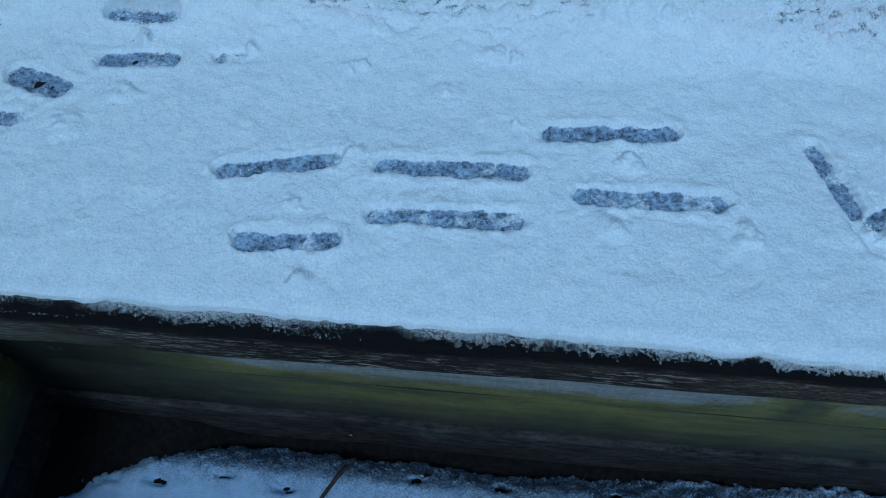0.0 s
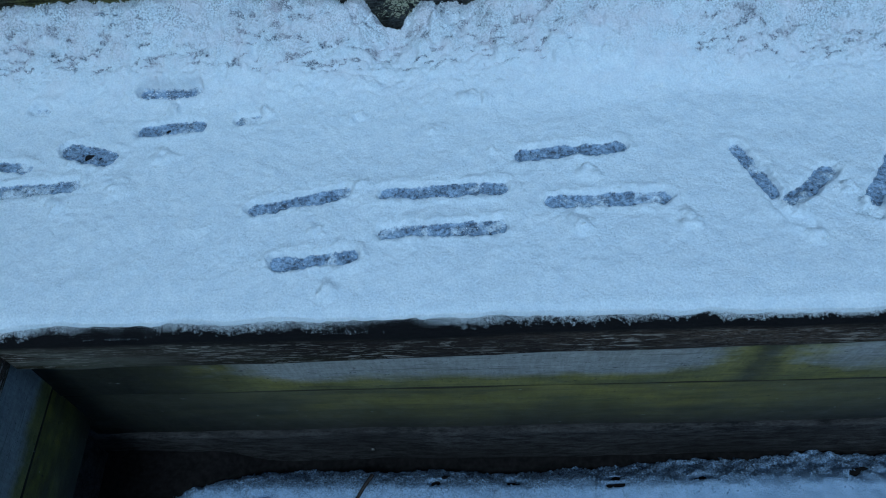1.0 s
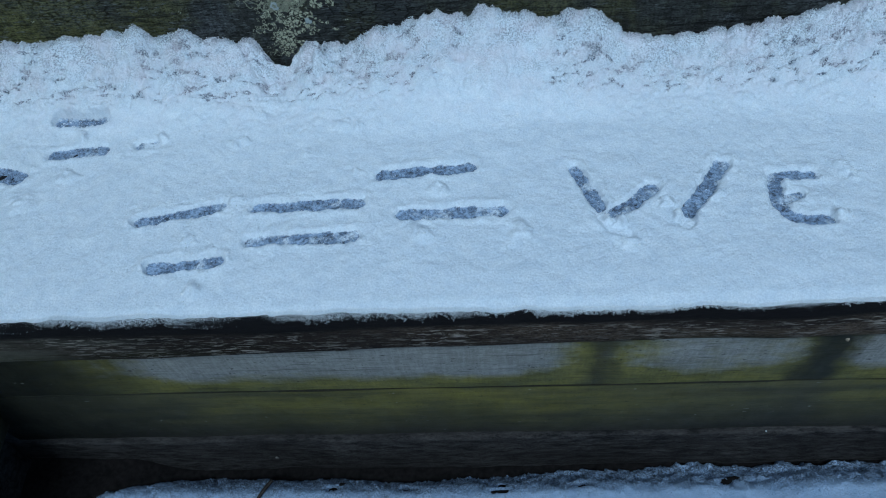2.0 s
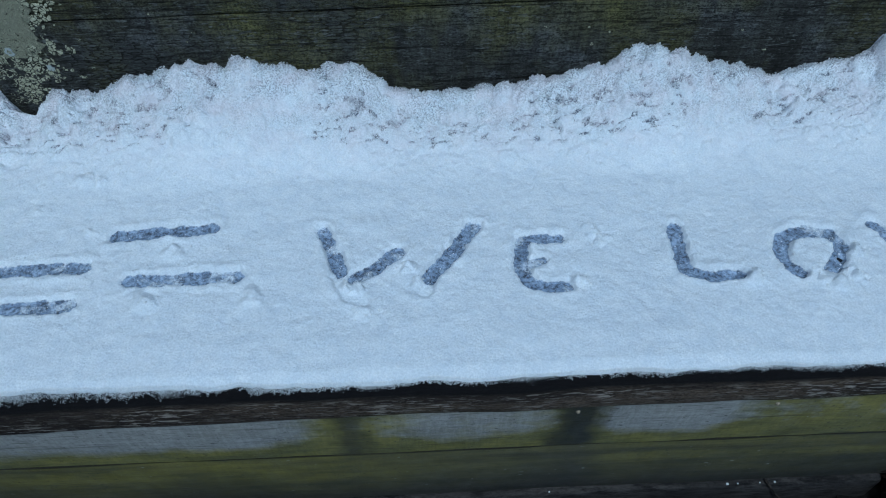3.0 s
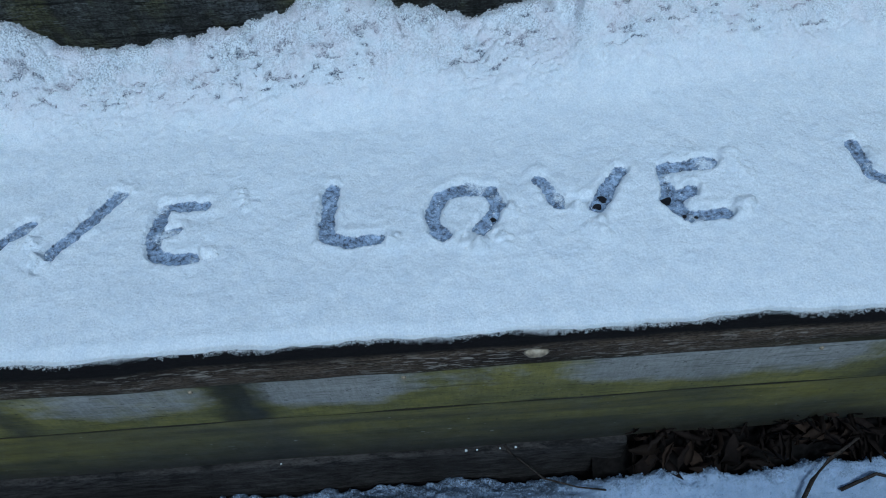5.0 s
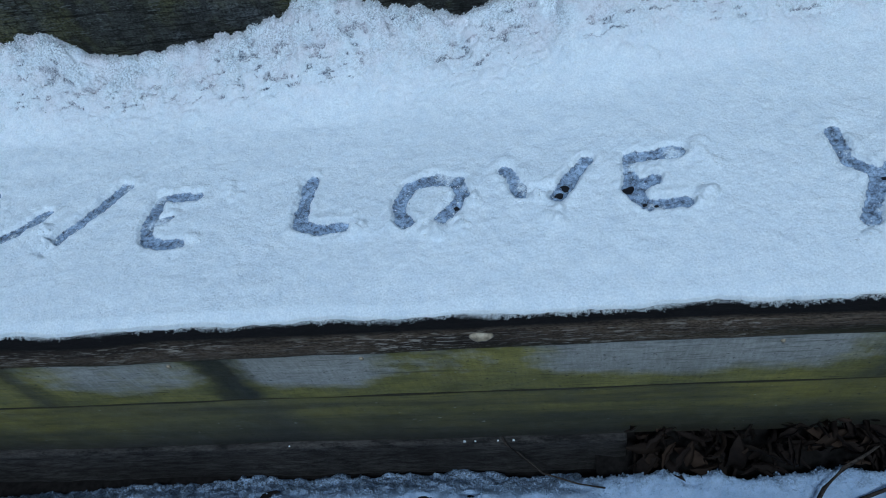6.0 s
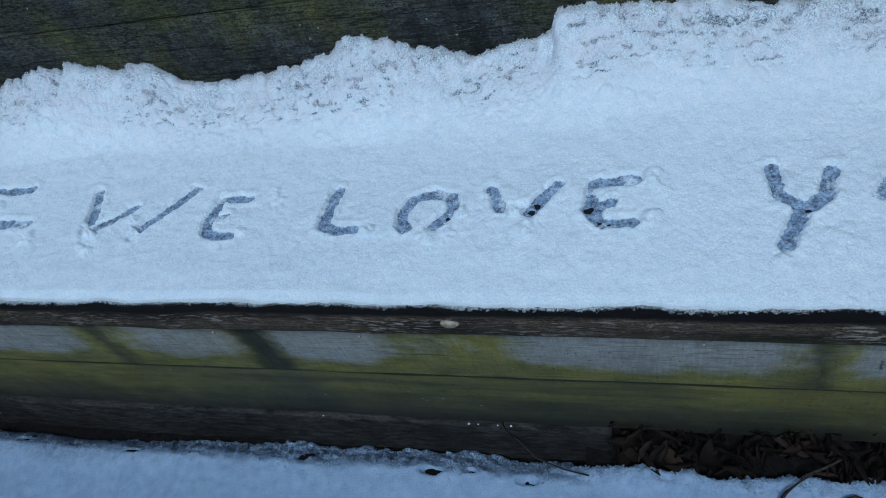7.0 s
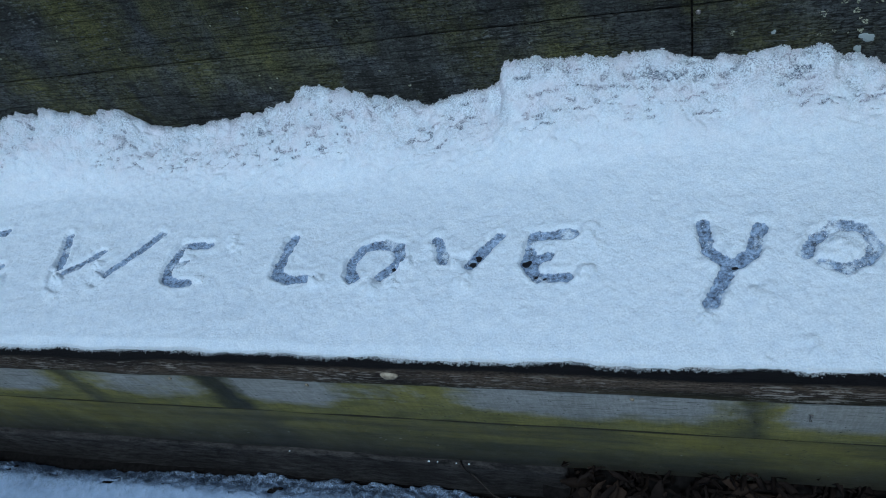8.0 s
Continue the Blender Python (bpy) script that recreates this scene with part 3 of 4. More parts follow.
side_part("apron_board", board("apron_board", -1.385, 0.055, 0.020, 0.045, 0.2455, 0.394, SIDE_UP, 0.0035, 0.001, 73, 0.05, turned=LEAN_SIDE), "grey-blue painted board")
side_part("apron_board", board("apron_board", -1.385, 0.055, 0.0215, 0.045, 0.085, 0.2425, SIDE_LOW, 0.0035, 0.001, 76, 0.05, turned=LEAN_SIDE), "painted board green with algae")
# unseen back, added tall to block light from the left corner
side_part("backrest_board", board("backrest_board", -1.385, 0.46, WALL_Y, WALL_Y + 0.03, 0.36, 1.9, WALL, 0.002, 0.001, 79, 0.1, turned=TURN_SIDE))

# ---- unseen dark wall, added behind the camera to hold back low sky light ----
fence = part("fence_wall", board("fence_wall", -1.6, 3.2, -1.46, -1.40, -0.2, 2.15, WALL, 0.004, 0.002, 90, 0.1))
tagged(fence, "unseen dark wall added behind the camera to block sky light", "fence", kind="structure")

# ---- unseen dark wall, added past the bench end to darken the right side ----
end_wall = part("end_wall", board("end_wall", X_END + 0.005, X_END + 0.035, -0.6, WALL_Y + 0.05, -0.2, 1.95, WALL, 0.004, 0.001, 95, 0.01))
tagged(end_wall, "unseen dark wall added past the bench end to shade it", "wall", kind="structure")

# ---- sleepers under the fronts ----
sleeper = part("sleeper", board("sleeper", -0.60, 1.165, 0.044, 0.15, -0.25, 0.018, SLEEPER, 0.006, 0.004, 80, 0.012))
tagged(sleeper, "dark rough timber sleeper under the bench front", "timber")
side_sleeper = part("sleeper", board("sleeper", -1.385, 0.042, 0.10, 0.2, -0.25, 0.082, SLEEPER, 0.006, 0.003, 83, 0.05, turned=TURN_SIDE))
tagged(side_sleeper, "dark rough timber sleeper under the side bench", "timber")
ring = on_front(part("screw_ring", disc("screw_ring", 0.0034, 0.002, METAL, 0.0018), sleeper), -0.137, 0.0425, -0.050)

# ---- snow on the seat, with what a finger wrote in it ----
# Furrows: radius, depth share, and the way of the finger.
STROKES = [
    # WE
    (0.0085, 1.0, ((0.354, 0.242), (0.369, 0.207), (0.381, 0.171))),
    (0.0080, 0.5, ((0.379, 0.163), (0.390, 0.134), (0.406, 0.122))),
    (0.0100, 1.0, ((0.397, 0.160), (0.422, 0.175), (0.447, 0.200))),
    (0.0098, 1.0, ((0.485, 0.157), (0.512, 0.194), (0.542, 0.241))),
    (0.0075, 0.5, ((0.484, 0.151), (0.479, 0.133))),
    (0.0085, 1.0, ((0.645, 0.214), (0.600, 0.215), (0.594, 0.168), (0.601, 0.145), (0.622, 0.135), (0.643, 0.135))),
    (0.0070, 0.9, ((0.599, 0.170), (0.621, 0.177))),
    # LOVE
    (0.0088, 1.0, ((0.791, 0.226), (0.788, 0.186), (0.788, 0.153), (0.812, 0.143), (0.848, 0.144))),
    (0.0090, 1.0, ((0.918, 0.141), (0.910, 0.150), (0.904, 0.172), (0.915, 0.198), (0.946, 0.208), (0.974, 0.197), (0.979, 0.178), (0.968, 0.156), (0.957, 0.144))),
    (0.0078, 1.0, ((1.031, 0.207), (1.041, 0.184), (1.046, 0.168))),
    (0.0090, 1.15, ((1.118, 0.208), (1.102, 0.184), (1.087, 0.161))),
    (0.0060, 0.6, ((1.048, 0.171), (1.080, 0.171))),
    (0.0082, 0.95, ((1.220, 0.209), (1.168, 0.205), (1.164, 0.162), (1.180, 0.137), (1.219, 0.137))),
    (0.0075, 1.1, ((1.166, 0.162), (1.190, 0.171))),
    # YO
    (0.0088, 1.0, ((1.384, 0.218), (1.390, 0.178), (1.409, 0.157))),
    (0.0090, 1.0, ((1.451, 0.210), (1.440, 0.172), (1.410, 0.147), (1.391, 0.098))),
    (0.0085, 0.85, ((1.499, 0.167), (1.510, 0.191), (1.534, 0.213), (1.563, 0.209), (1.577, 0.182), (1.566, 0.160), (1.538, 0.145), (1.516, 0.155))),
    # faint scratch by the front edge
    (0.0016, 0.3, ((1.453, 0.030), (1.457, 0.038), (1.491, 0.041), (1.481, 0.012))),
    # plain bars
    (0.0095, 0.95, ((-0.205, 0.167), (-0.105, 0.188))),
    (0.0095, 1.0, ((-0.168, 0.090), (-0.090, 0.097))),
    (0.0098, 0.95, ((-0.052, 0.184), (0.078, 0.188))),
    (0.0098, 0.95, ((-0.050, 0.128), (0.074, 0.132))),
    (0.0095, 1.0, ((0.104, 0.236), (0.218, 0.246))),
    (0.0095, 1.0, ((0.138, 0.164), (0.258, 0.168))),
    (0.0105, 0.9, ((-0.378, 0.366), (-0.312, 0.362))),
    (0.0105, 1.0, ((-0.368, 0.300), (-0.300, 0.308))),
    (0.0080, 0.8, ((-0.244, 0.312), (-0.224, 0.314))),
    (0.0080, 0.7, ((-0.520, 0.342), (-0.508, 0.341))),
    (0.0135, 1.0, ((-0.455, 0.272), (-0.404, 0.258))),
    (0.0080, 0.9, ((-0.545, 0.251), (-0.505, 0.246))),
    (0.0100, 0.9, ((-0.530, 0.209), (-0.437, 0.215))),
]
# Spots where the furrow floor dips so that the black boards show.
BARE = [(1.088, 0.164, 0.0075), (1.095, 0.174, 0.006), (1.163, 0.163, 0.0065), (1.178, 0.140, 0.005), (1.190, 0.136, 0.004), (0.972, 0.160, 0.004), (0.425, 0.176, 0.003), (0.500, 0.175, 0.004), (-0.432, 0.266, 0.008), (-0.418, 0.262, 0.006), (-0.34, 0.303, 0.004), (1.42, 0.152, 0.004)]
# Crumbs pushed out of the furrows and fallen clods: x, y, radius, height.
CLODS = [(0.386, 0.150, 0.010, 0.009), (0.402, 0.140, 0.010, 0.009), (0.409, 0.108, 0.015, 0.005), (0.460, 0.170, 0.011, 0.008), (0.473, 0.148, 0.011, 0.009),
         (0.685, 0.226, 0.015, 0.006), (0.697, 0.206, 0.013, 0.005), (0.662, 0.142, 0.012, 0.005), (0.864, 0.136, 0.013, 0.009), (0.994, 0.162, 0.013, 0.005),
         (0.951, 0.124, 0.017, 0.008), (0.980, 0.128, 0.012, 0.006), (1.066, 0.160, 0.013, 0.009), (1.082, 0.132, 0.018, 0.007), (1.244, 0.212, 0.020, 0.006),
         (1.250, 0.190, 0.015, 0.005), (1.238, 0.140, 0.017, 0.008), (1.385, 0.074, 0.014, 0.005), (1.446, 0.110, 0.020, 0.004), (1.543, 0.178, 0.018, 0.006),
         (-0.109, 0.050, 0.017, 0.006), (-0.13, 0.132, 0.010, 0.006), (-0.082, 0.195, 0.014, 0.006), (0.158, 0.130, 0.020, 0.006), (0.284, 0.130, 0.018, 0.006),
         (0.180, 0.204, 0.018, 0.007), (-0.107, 0.305, 0.011, 0.009), (-0.092, 0.309, 0.009, 0.008), (0.045, 0.336, 0.016, 0.007), (0.064, 0.330, 0.010, 0.006),
         (0.069, 0.241, 0.008, 0.005), (-0.006, 0.285, 0.012, 0.004), (-0.330, 0.252, 0.018, 0.006), (-0.37, 0.205, 0.025, 0.005), (-0.45, 0.180, 0.020, 0.005),
         (-0.335, 0.335, 0.012, 0.008), (-0.215, 0.320, 0.012, 0.005), (0.006, 0.430, 0.020, 0.016)]
# Height of the drift where it meets the backrest.
DRIFT_X = [-0.95, -0.31, -0.25, -0.234, -0.19, -0.157, -0.094, -0.072, -0.045, -0.017, 0.045, 0.075, 0.135, 0.178, 0.224, 0.241, 0.257, 0.319, 0.405, 0.428,
           0.444, 0.497, 0.585, 0.663, 0.715, 0.750, 0.761, 0.804, 0.846, 0.920, 0.968, 1.015, 1.092, 1.112, 1.135, 1.183, 1.341, 1.40, 1.548, 1.572, 1.62, 2.3]
DRIFT_Z = [0.50, 0.512, 0.524, 0.498, 0.514, 0.494, 0.486, 0.458, 0.452, 0.477, 0.474, 0.493, 0.505, 0.523, 0.511, 0.529, 0.519, 0.502, 0.506, 0.480,
           0.461, 0.454, 0.462, 0.473, 0.490, 0.496, 0.520, 0.522, 0.502, 0.482, 0.465, 0.479, 0.495, 0.536, 0.544, 0.533, 0.530, 0.511, 0.521, 0.494, 0.479, 0.50]


def to_segment(X, Y, a, b):
    (ax, ay), (bx, by) = a, b
    dx, dy = bx - ax, by - ay
    t = np.clip(((X - ax) * dx + (Y - ay) * dy) / (dx * dx + dy * dy), 0, 1)
    return np.hypot(X - ax - t * dx, Y - ay - t * dy)


def furrows(X, Y):
    """How deep the finger went (0 to 1 and over), and how near the rim is."""
    deep, rim = np.zeros_like(X), np.zeros_like(X)
    wob = 0.0030 * fbm(X, Y, 0.019, 2, 31) + 0.0013 * vnoise(X, Y, 0.0060, 33) + 0.0012 * vnoise(X, Y, 0.0031, 34)
    fill = np.clip(1.02 + 0.50 * fbm(X, Y, 0.020, 3, 35), 0.76, 1.05)
    for r, share, way in STROKES:
        xs, ys = [p[0] for p in way], [p[1] for p in way]
        k = (X > min(xs) - 0.05) & (X < max(xs) + 0.05) & (Y > min(ys) - 0.05) & (Y < max(ys) + 0.05)
        x, y = X[k], Y[k]
        d = np.min([to_segment(x, y, a, b) for a, b in zip(way, way[1:])], axis=0) + wob[k]
        deep[k] = np.maximum(deep[k], share * fill[k] * step((r + 0.0032 - d) / 0.0046))
        rim[k] = np.maximum(rim[k], np.exp(-(((d - r - 0.006) / 0.006) ** 2)))
    return deep, rim * (1 - np.clip(deep, 0, 1))


def drift_zone(X, Y):
    start = 0.318 + 0.030 * fbm(X, Y * 0 + 3, 0.16, 3, 43)
    rise = np.clip((Y - start) / (WALL_Y - 0.004 - start), 0, 1) ** 1.5
    return start, rise, step((Y - start + 0.035) / 0.11)


_r3 = np.random.RandomState(29)
CLUMPS = np.stack([_r3.uniform(-0.62, 1.74, 1500), WALL_Y - 0.002 - np.abs(_r3.normal(0, 0.052, 1500)), 0.0045 + 0.0075 * _r3.rand(1500) ** 1.6, 0.30 + 0.35 * _r3.rand(1500)], -1)


def clumps(X, Y):
    """Height of the frothy clumps heaped on the drift."""
    out = np.zeros_like(X)
    sel = Y > 0.30
    x, y = X[sel], Y[sel]
    wx, wy = x + 0.0022 * fbm(x, y, 0.009, 2, 58), y + 0.0022 * fbm(x, y, 0.009, 2, 59)
    top = np.zeros_like(x)
    order = np.argsort(wx)
    xs, ys = wx[order], wy[order]
    for cx, cy, r, up in CLUMPS:
        i, j = np.searchsorted(xs, (cx - 1.25 * r, cx + 1.25 * r))
        d2 = ((xs[i:j] - cx) / (1.25 * r)) ** 2 + ((ys[i:j] - cy) / r) ** 2
        k = order[i:j]
        top[k] = np.maximum(top[k], up * r * np.sqrt(np.clip(1 - d2, 0, 1)))
    out[sel] = top
    return out


def grit_shade(X, Y, top=None):
    """Grit, bark dust and painted shade between some of the clumps, 0 to 1."""
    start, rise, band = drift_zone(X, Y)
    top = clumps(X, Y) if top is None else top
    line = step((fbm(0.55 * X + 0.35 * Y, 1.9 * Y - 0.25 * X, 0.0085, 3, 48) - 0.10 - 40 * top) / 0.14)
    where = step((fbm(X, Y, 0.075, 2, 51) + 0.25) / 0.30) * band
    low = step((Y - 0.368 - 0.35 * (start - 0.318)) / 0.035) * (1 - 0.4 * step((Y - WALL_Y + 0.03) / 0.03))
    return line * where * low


def clods(X, Y, h):
    """Crumbly clods, each a huddle of small lumps."""
    r2 = random.Random(17)
    for cx, cy, r, up in CLODS:
        for k in range(6):
            a, far = r2.uniform(0, 6.28), r * (0.0 if k == 0 else r2.uniform(0.35, 0.85))
            bx, by, br = cx + far * math.cos(a), cy + far * math.sin(a), r * (0.70 if k == 0 else r2.uniform(0.28, 0.55))
            k2 = (np.abs(X - bx) < 1.6 * br) & (np.abs(Y - by) < 1.6 * br)
            d = np.hypot(X[k2] - bx, Y[k2] - by) / br + 0.18 * fbm(X[k2], Y[k2], 0.007, 2, 61)
            h[k2] = h[k2] + 0.95 * up * (br / r) * np.clip(1 - d * d, 0, 1)
    return h


def snow_height(X, Y):
    base = seat_top(X, Y)
    thick = 0.0080 + 0.0026 * fbm(X, Y, 0.11, 3, 1) + 0.0021 * fbm(X, Y, 0.026, 3, 2) + 0.0010 * fbm(X, Y, 0.006, 2, 5)
    thick = thick * (0.26 + 0.44 * step((Y - 0.012) / 0.022) + 0.30 * step((Y - 0.015) / 0.06)) - 0.0045 * step((X - 0.70) / 0.35) * np.exp(-(((Y - 0.285) / 0.07) ** 2)) * step(Y / 0.2)     # thin towards the front edge; hollow at back right shaped to darken it
    # drift against the backrest: frothy clumps, creases between coloured dark as grit and shade
    jag = X + 0.005 * fbm(X, Y, 0.018, 3, 41) + 0.002 * vnoise(X, Y, 0.006, 42)
    crest = sum(np.interp(jag + k, DRIFT_X, DRIFT_Z) for k in (-0.006, -0.002, 0.002, 0.006)) / 4
    drift = crest - base - thick
    start, rise, band = drift_zone(X, Y)
    top = clumps(X, Y)
    h = thick + (drift - 0.0054) * rise + band * (0.65 + 1.05 * rise) * (top + 0.0022 * fbm(X, Y, 0.006, 2, 57)) - 0.0015 * band
    h = h - 0.005 * grit_shade(X, Y, top)
    h = h - 0.006 * (np.clip((Y - WALL_Y + 0.016) / 0.016, 0, 1) ** 2) + 0.0045 * step((Y - WALL_Y + 0.05) / 0.04)
    notch = np.hypot((X + 0.058) / 0.028, (Y - WALL_Y) / 0.020)
    h = h - 0.032 * step(1.1 - notch + 0.3 * fbm(X, Y, 0.015, 2, 53)) * (h > 0)
    # clods and crumbs
    h = clods(X, Y, h)
    # finger furrows down to the boards
    deep, rim = furrows(X, Y)
    h = h + rim * (0.0012 + 0.0035 * np.clip(fbm(X, Y, 0.016, 3, 65), -0.5, 1))
    floor = 0.0022 + 0.0013 * fbm(X, Y, 0.0055, 2, 67) + 0.0008 * fbm(X, Y, 0.018, 2, 68)
    h = h * (1 - np.clip(deep, 0, 1)) + np.clip(deep, 0, 1) * (floor - 0.002 * np.clip(deep - 1, 0, 1) * 6)
    for bx, by, r in BARE:
        k = (np.abs(X - bx) < 3 * r) & (np.abs(Y - by) < 3 * r)
        d = np.hypot(X[k] - bx, Y[k] - by) / r + 0.8 * fbm(X[k], Y[k], 0.0065, 2, 91) + 0.15
        h[k] = h[k] - 0.006 * step((1.1 - d) / 0.6) * np.clip(deep[k], 0, 1)
    # melted ragged front edge
    front = 0.0155 + 0.005 * step((0.40 - X) / 0.30) + 0.0042 * fbm(X, Y * 0 + 1, 0.05, 3, 71) + 0.0025 * fbm(X, Y, 0.010, 2, 73)
    fade = step((Y - front) / 0.0022) ** 0.5
    crumbs = 0.0008 * vnoise(X, Y, 0.0045, 75) + 0.0010 * vnoise(X, Y, 0.012, 77) - 0.0044
    h = np.where(fade > 0, h * fade, 0) + (1 - fade) * (crumbs - 0.0045 * step((front - Y - 0.001) / 0.010))
    drop = np.clip(0.009 - Y, 0, 1)      # follows the rounded edge down
    return base + h - drop * drop * 60


snow = part("snow_cover", sheet("snow_cover", np.concatenate([np.arange(-0.955, -0.60, 0.008), np.arange(-0.60, 1.68, 0.0018), np.arange(1.68, X_END, 0.008)]),
            np.concatenate([np.arange(0.001, 0.03, 0.0014), np.arange(0.03, 0.08, 0.0025), np.arange(0.08, 0.28, 0.0016), np.arange(0.28, WALL_Y - 0.002, 0.0019), [WALL_Y + 0.001]]),
            snow_height, [SNOW], packed=lambda X, Y: np.clip(furrows(X, Y)[0], 0, 1), grit=grit_shade))
tagged(snow, "blue-white snow on the seat with finger-drawn letters WE LOVE YO", "snow", kind="stuff")


def side_height(X, Y):
    h = SEAT_Z - 0.03 * (LEFT_X - X) + 0.0155 + 0.003 * fbm(X, Y, 0.11, 3, 1)
    return h - 0.03 * step((X - (LEFT_X - 0.018 + 0.006 * fbm(X, Y, 0.03, 3, 7))) / 0.01) + 0.05 * np.clip((-0.84 - X) / 0.1, 0, 1)


side_snow = part("snow_cover", sheet("snow_cover", np.arange(-0.938, LEFT_X, 0.004), np.arange(-1.385, 0.004, 0.006), side_height, [SNOW]))
tagged(side_snow, "smooth blue-white snow on the side bench seat", "snow", kind="stuff")


# ---- loose crumbs of frost and grit ----
def crumbs_mesh(name, places, sizes, material, seed):
    """Many tiny uneven grains in one mesh."""
    r = np.random.RandomState(seed)
    n = len(places)
    shape = np.array([(1, 0, 0), (0, 1, 0), (-1, 0, 0), (0, -1, 0), (0, 0, 0.9), (0, 0, -0.9)], float)
    turn = r.rand(n) * 6.28
    c, si = np.cos(turn)[:, None], np.sin(turn)[:, None]
    v = shape[None] * (0.6 + 0.7 * r.rand(n, 6, 1)) * (sizes[:, None, None] * (0.7 + 0.6 * r.rand(n, 1, 3)))
    v = np.stack([v[..., 0] * c - v[..., 1] * si, v[..., 0] * si + v[..., 1] * c, v[..., 2]], -1) + places[:, None]
    tri = np.array([(0, 1, 4), (1, 2, 4), (2, 3, 4), (3, 0, 4), (1, 0, 5), (2, 1, 5), (3, 2, 5), (0, 3, 5)])
    f = (tri[None] + 6 * np.arange(n)[:, None, None]).reshape(-1, 3)
    me = bpy.data.meshes.new(name)
    me.vertices.add(n * 6)
    me.vertices.foreach_set("co", v.reshape(-1).astype(np.float32))
    me.loops.add(f.size)
    me.loops.foreach_set("vertex_index", f.ravel().astype(np.int32))
    me.polygons.add(len(f))
    me.polygons.foreach_set("loop_start", np.arange(0, f.size, 3, dtype=np.int32))
    me.materials.append(material)
    me.update(calc_edges=True)
    return me


grit = np.random.RandomState(3)
# frosty fringe on the front edge
n = 420000
fx = grit.uniform(LEFT_X + 0.004, 1.76, n)
off = grit.uniform(0.0, 1.0, n) * (0.0125 + 0.006 * step((0.40 - fx) / 0.30))
fy = 0.0184 + 0.005 * step((0.40 - fx) / 0.30) + 0.0042 * fbm(fx, fx * 0 + 1, 0.05, 3, 71) - off
keep = (fy > 0.0005) & (0.40 * fbm(fx, fy, 0.0024, 3, 84) + 0.42 * fbm(fx, fx * 0, 0.022, 2, 85) + 0.42 + 0.10 * step((0.45 - fx) / 0.30) - (90 - 35 * step((0.40 - fx) / 0.30)) * np.clip(off, 0, 1) > 0.95 * (grit.rand(n) - 0.28))
fx, fy = fx[keep], fy[keep]
fz = SEAT_Z - 0.0012 + 0.0010 * grit.rand(len(fx)) - np.clip(0.007 - fy, 0, 1) ** 2 * 70
fz = np.maximum(fz, snow_height(fx[None], fy[None])[0])
fringe = part("frost_crumbs", crumbs_mesh("frost_crumbs", np.stack([fx, fy, fz], -1), 0.00020 + 0.00030 * grit.rand(len(fx)) ** 3, FROST, 1))
tagged(fringe, "grains of frost along the black front edge", "frost", kind="stuff")
# grains lying loose all over the seat, more of them in front and beside the letters
n = 60000
sx, sy = grit.uniform(-0.6, 1.70, n), 0.012 + 0.33 * grit.rand(n) ** 1.25
deep, rim = furrows(sx[None], sy[None])
keep = ((deep[0] < 0.5) | (grit.rand(n) < 0.5)) & (fbm(sx, sy, 0.05, 2, 92) > -0.1)
sx, sy, rim = sx[keep], sy[keep], rim[0][keep]
sz = snow_height(sx[None], sy[None])[0]
grains = part("snow_grains", crumbs_mesh("snow_grains", np.stack([sx, sy, sz], -1), 0.0003 + 0.0007 * grit.rand(len(sx)) ** 4 + 0.0008 * rim * grit.rand(len(sx)) ** 2, FROST, 6))
tagged(grains, "loose grains of snow over the seat", "snow", kind="stuff")
# crumbs round the clods
cx = np.concatenate([c[0] + grit.normal(0, 0.75 * c[2], 26) for c in CLODS])
cy = np.clip(np.concatenate([c[1] + grit.normal(0, 0.70 * c[2], 26) for c in CLODS]), 0.03, 0.45)
cz = snow_height(cx[None], cy[None])[0]
clod_crumbs = part("snow_crumbs", crumbs_mesh("snow_crumbs", np.stack([cx, cy, cz + 0.0003], -1), 0.0005 + 0.0014 * grit.rand(len(cx)) ** 3, FROST, 8))
tagged(clod_crumbs, "crumbs of snow pushed out beside the letters", "snow", kind="stuff")
# crumbly drift against the backrest
n = 60000
dx, dy = grit.uniform(-0.6, 1.72, n), WALL_Y - 0.004 - np.abs(grit.normal(0, 0.055, n))
keep = (dy > 0.30) & (fbm(dx, dy, 0.06, 3, 87) + 0.5 * grit.rand(n) > 0.0)
dx, dy = dx[keep], dy[keep]
dx, dy = np.concatenate([dx, grit.uniform(-0.6, 1.72, 26000)]), np.concatenate([dy, WALL_Y - 0.0015 - 0.014 * grit.rand(26000)])
dz = snow_height(dx[None], dy[None])[0] + 0.0032 * grit.rand(len(dx)) ** 2 * (dy > WALL_Y - 0.012)
drift_crumbs = part("snow_crumbs", crumbs_mesh("snow_crumbs", np.stack([dx, dy, dz + 0.0002], -1), 0.0004 + 0.0013 * grit.rand(len(dx)) ** 3, FROST, 2))
tagged(drift_crumbs, "loose crumbs of snow on the drift by the backrest", "snow", kind="stuff")
n = 3500
dx, dy = grit.uniform(-0.6, 1.72, n), WALL_Y - 0.006 - np.abs(grit.normal(0, 0.06, n))
keep = (dy > 0.30) & (grit_shade(dx[None], dy[None])[0] > 0.35)
dx, dy = dx[keep], dy[keep]
dz = snow_height(dx[None], dy[None])[0]
dirt = part("bark_dust", crumbs_mesh("bark_dust", np.stack([dx, dy, dz + 0.0001], -1), 0.0004 + 0.0007 * grit.rand(len(dx)) ** 2, SOIL, 3))
tagged(dirt, "dark bark dust scattered on the snow drift", "dust", kind="stuff")
# frost along the melted edge of the ground snow
n = 42000
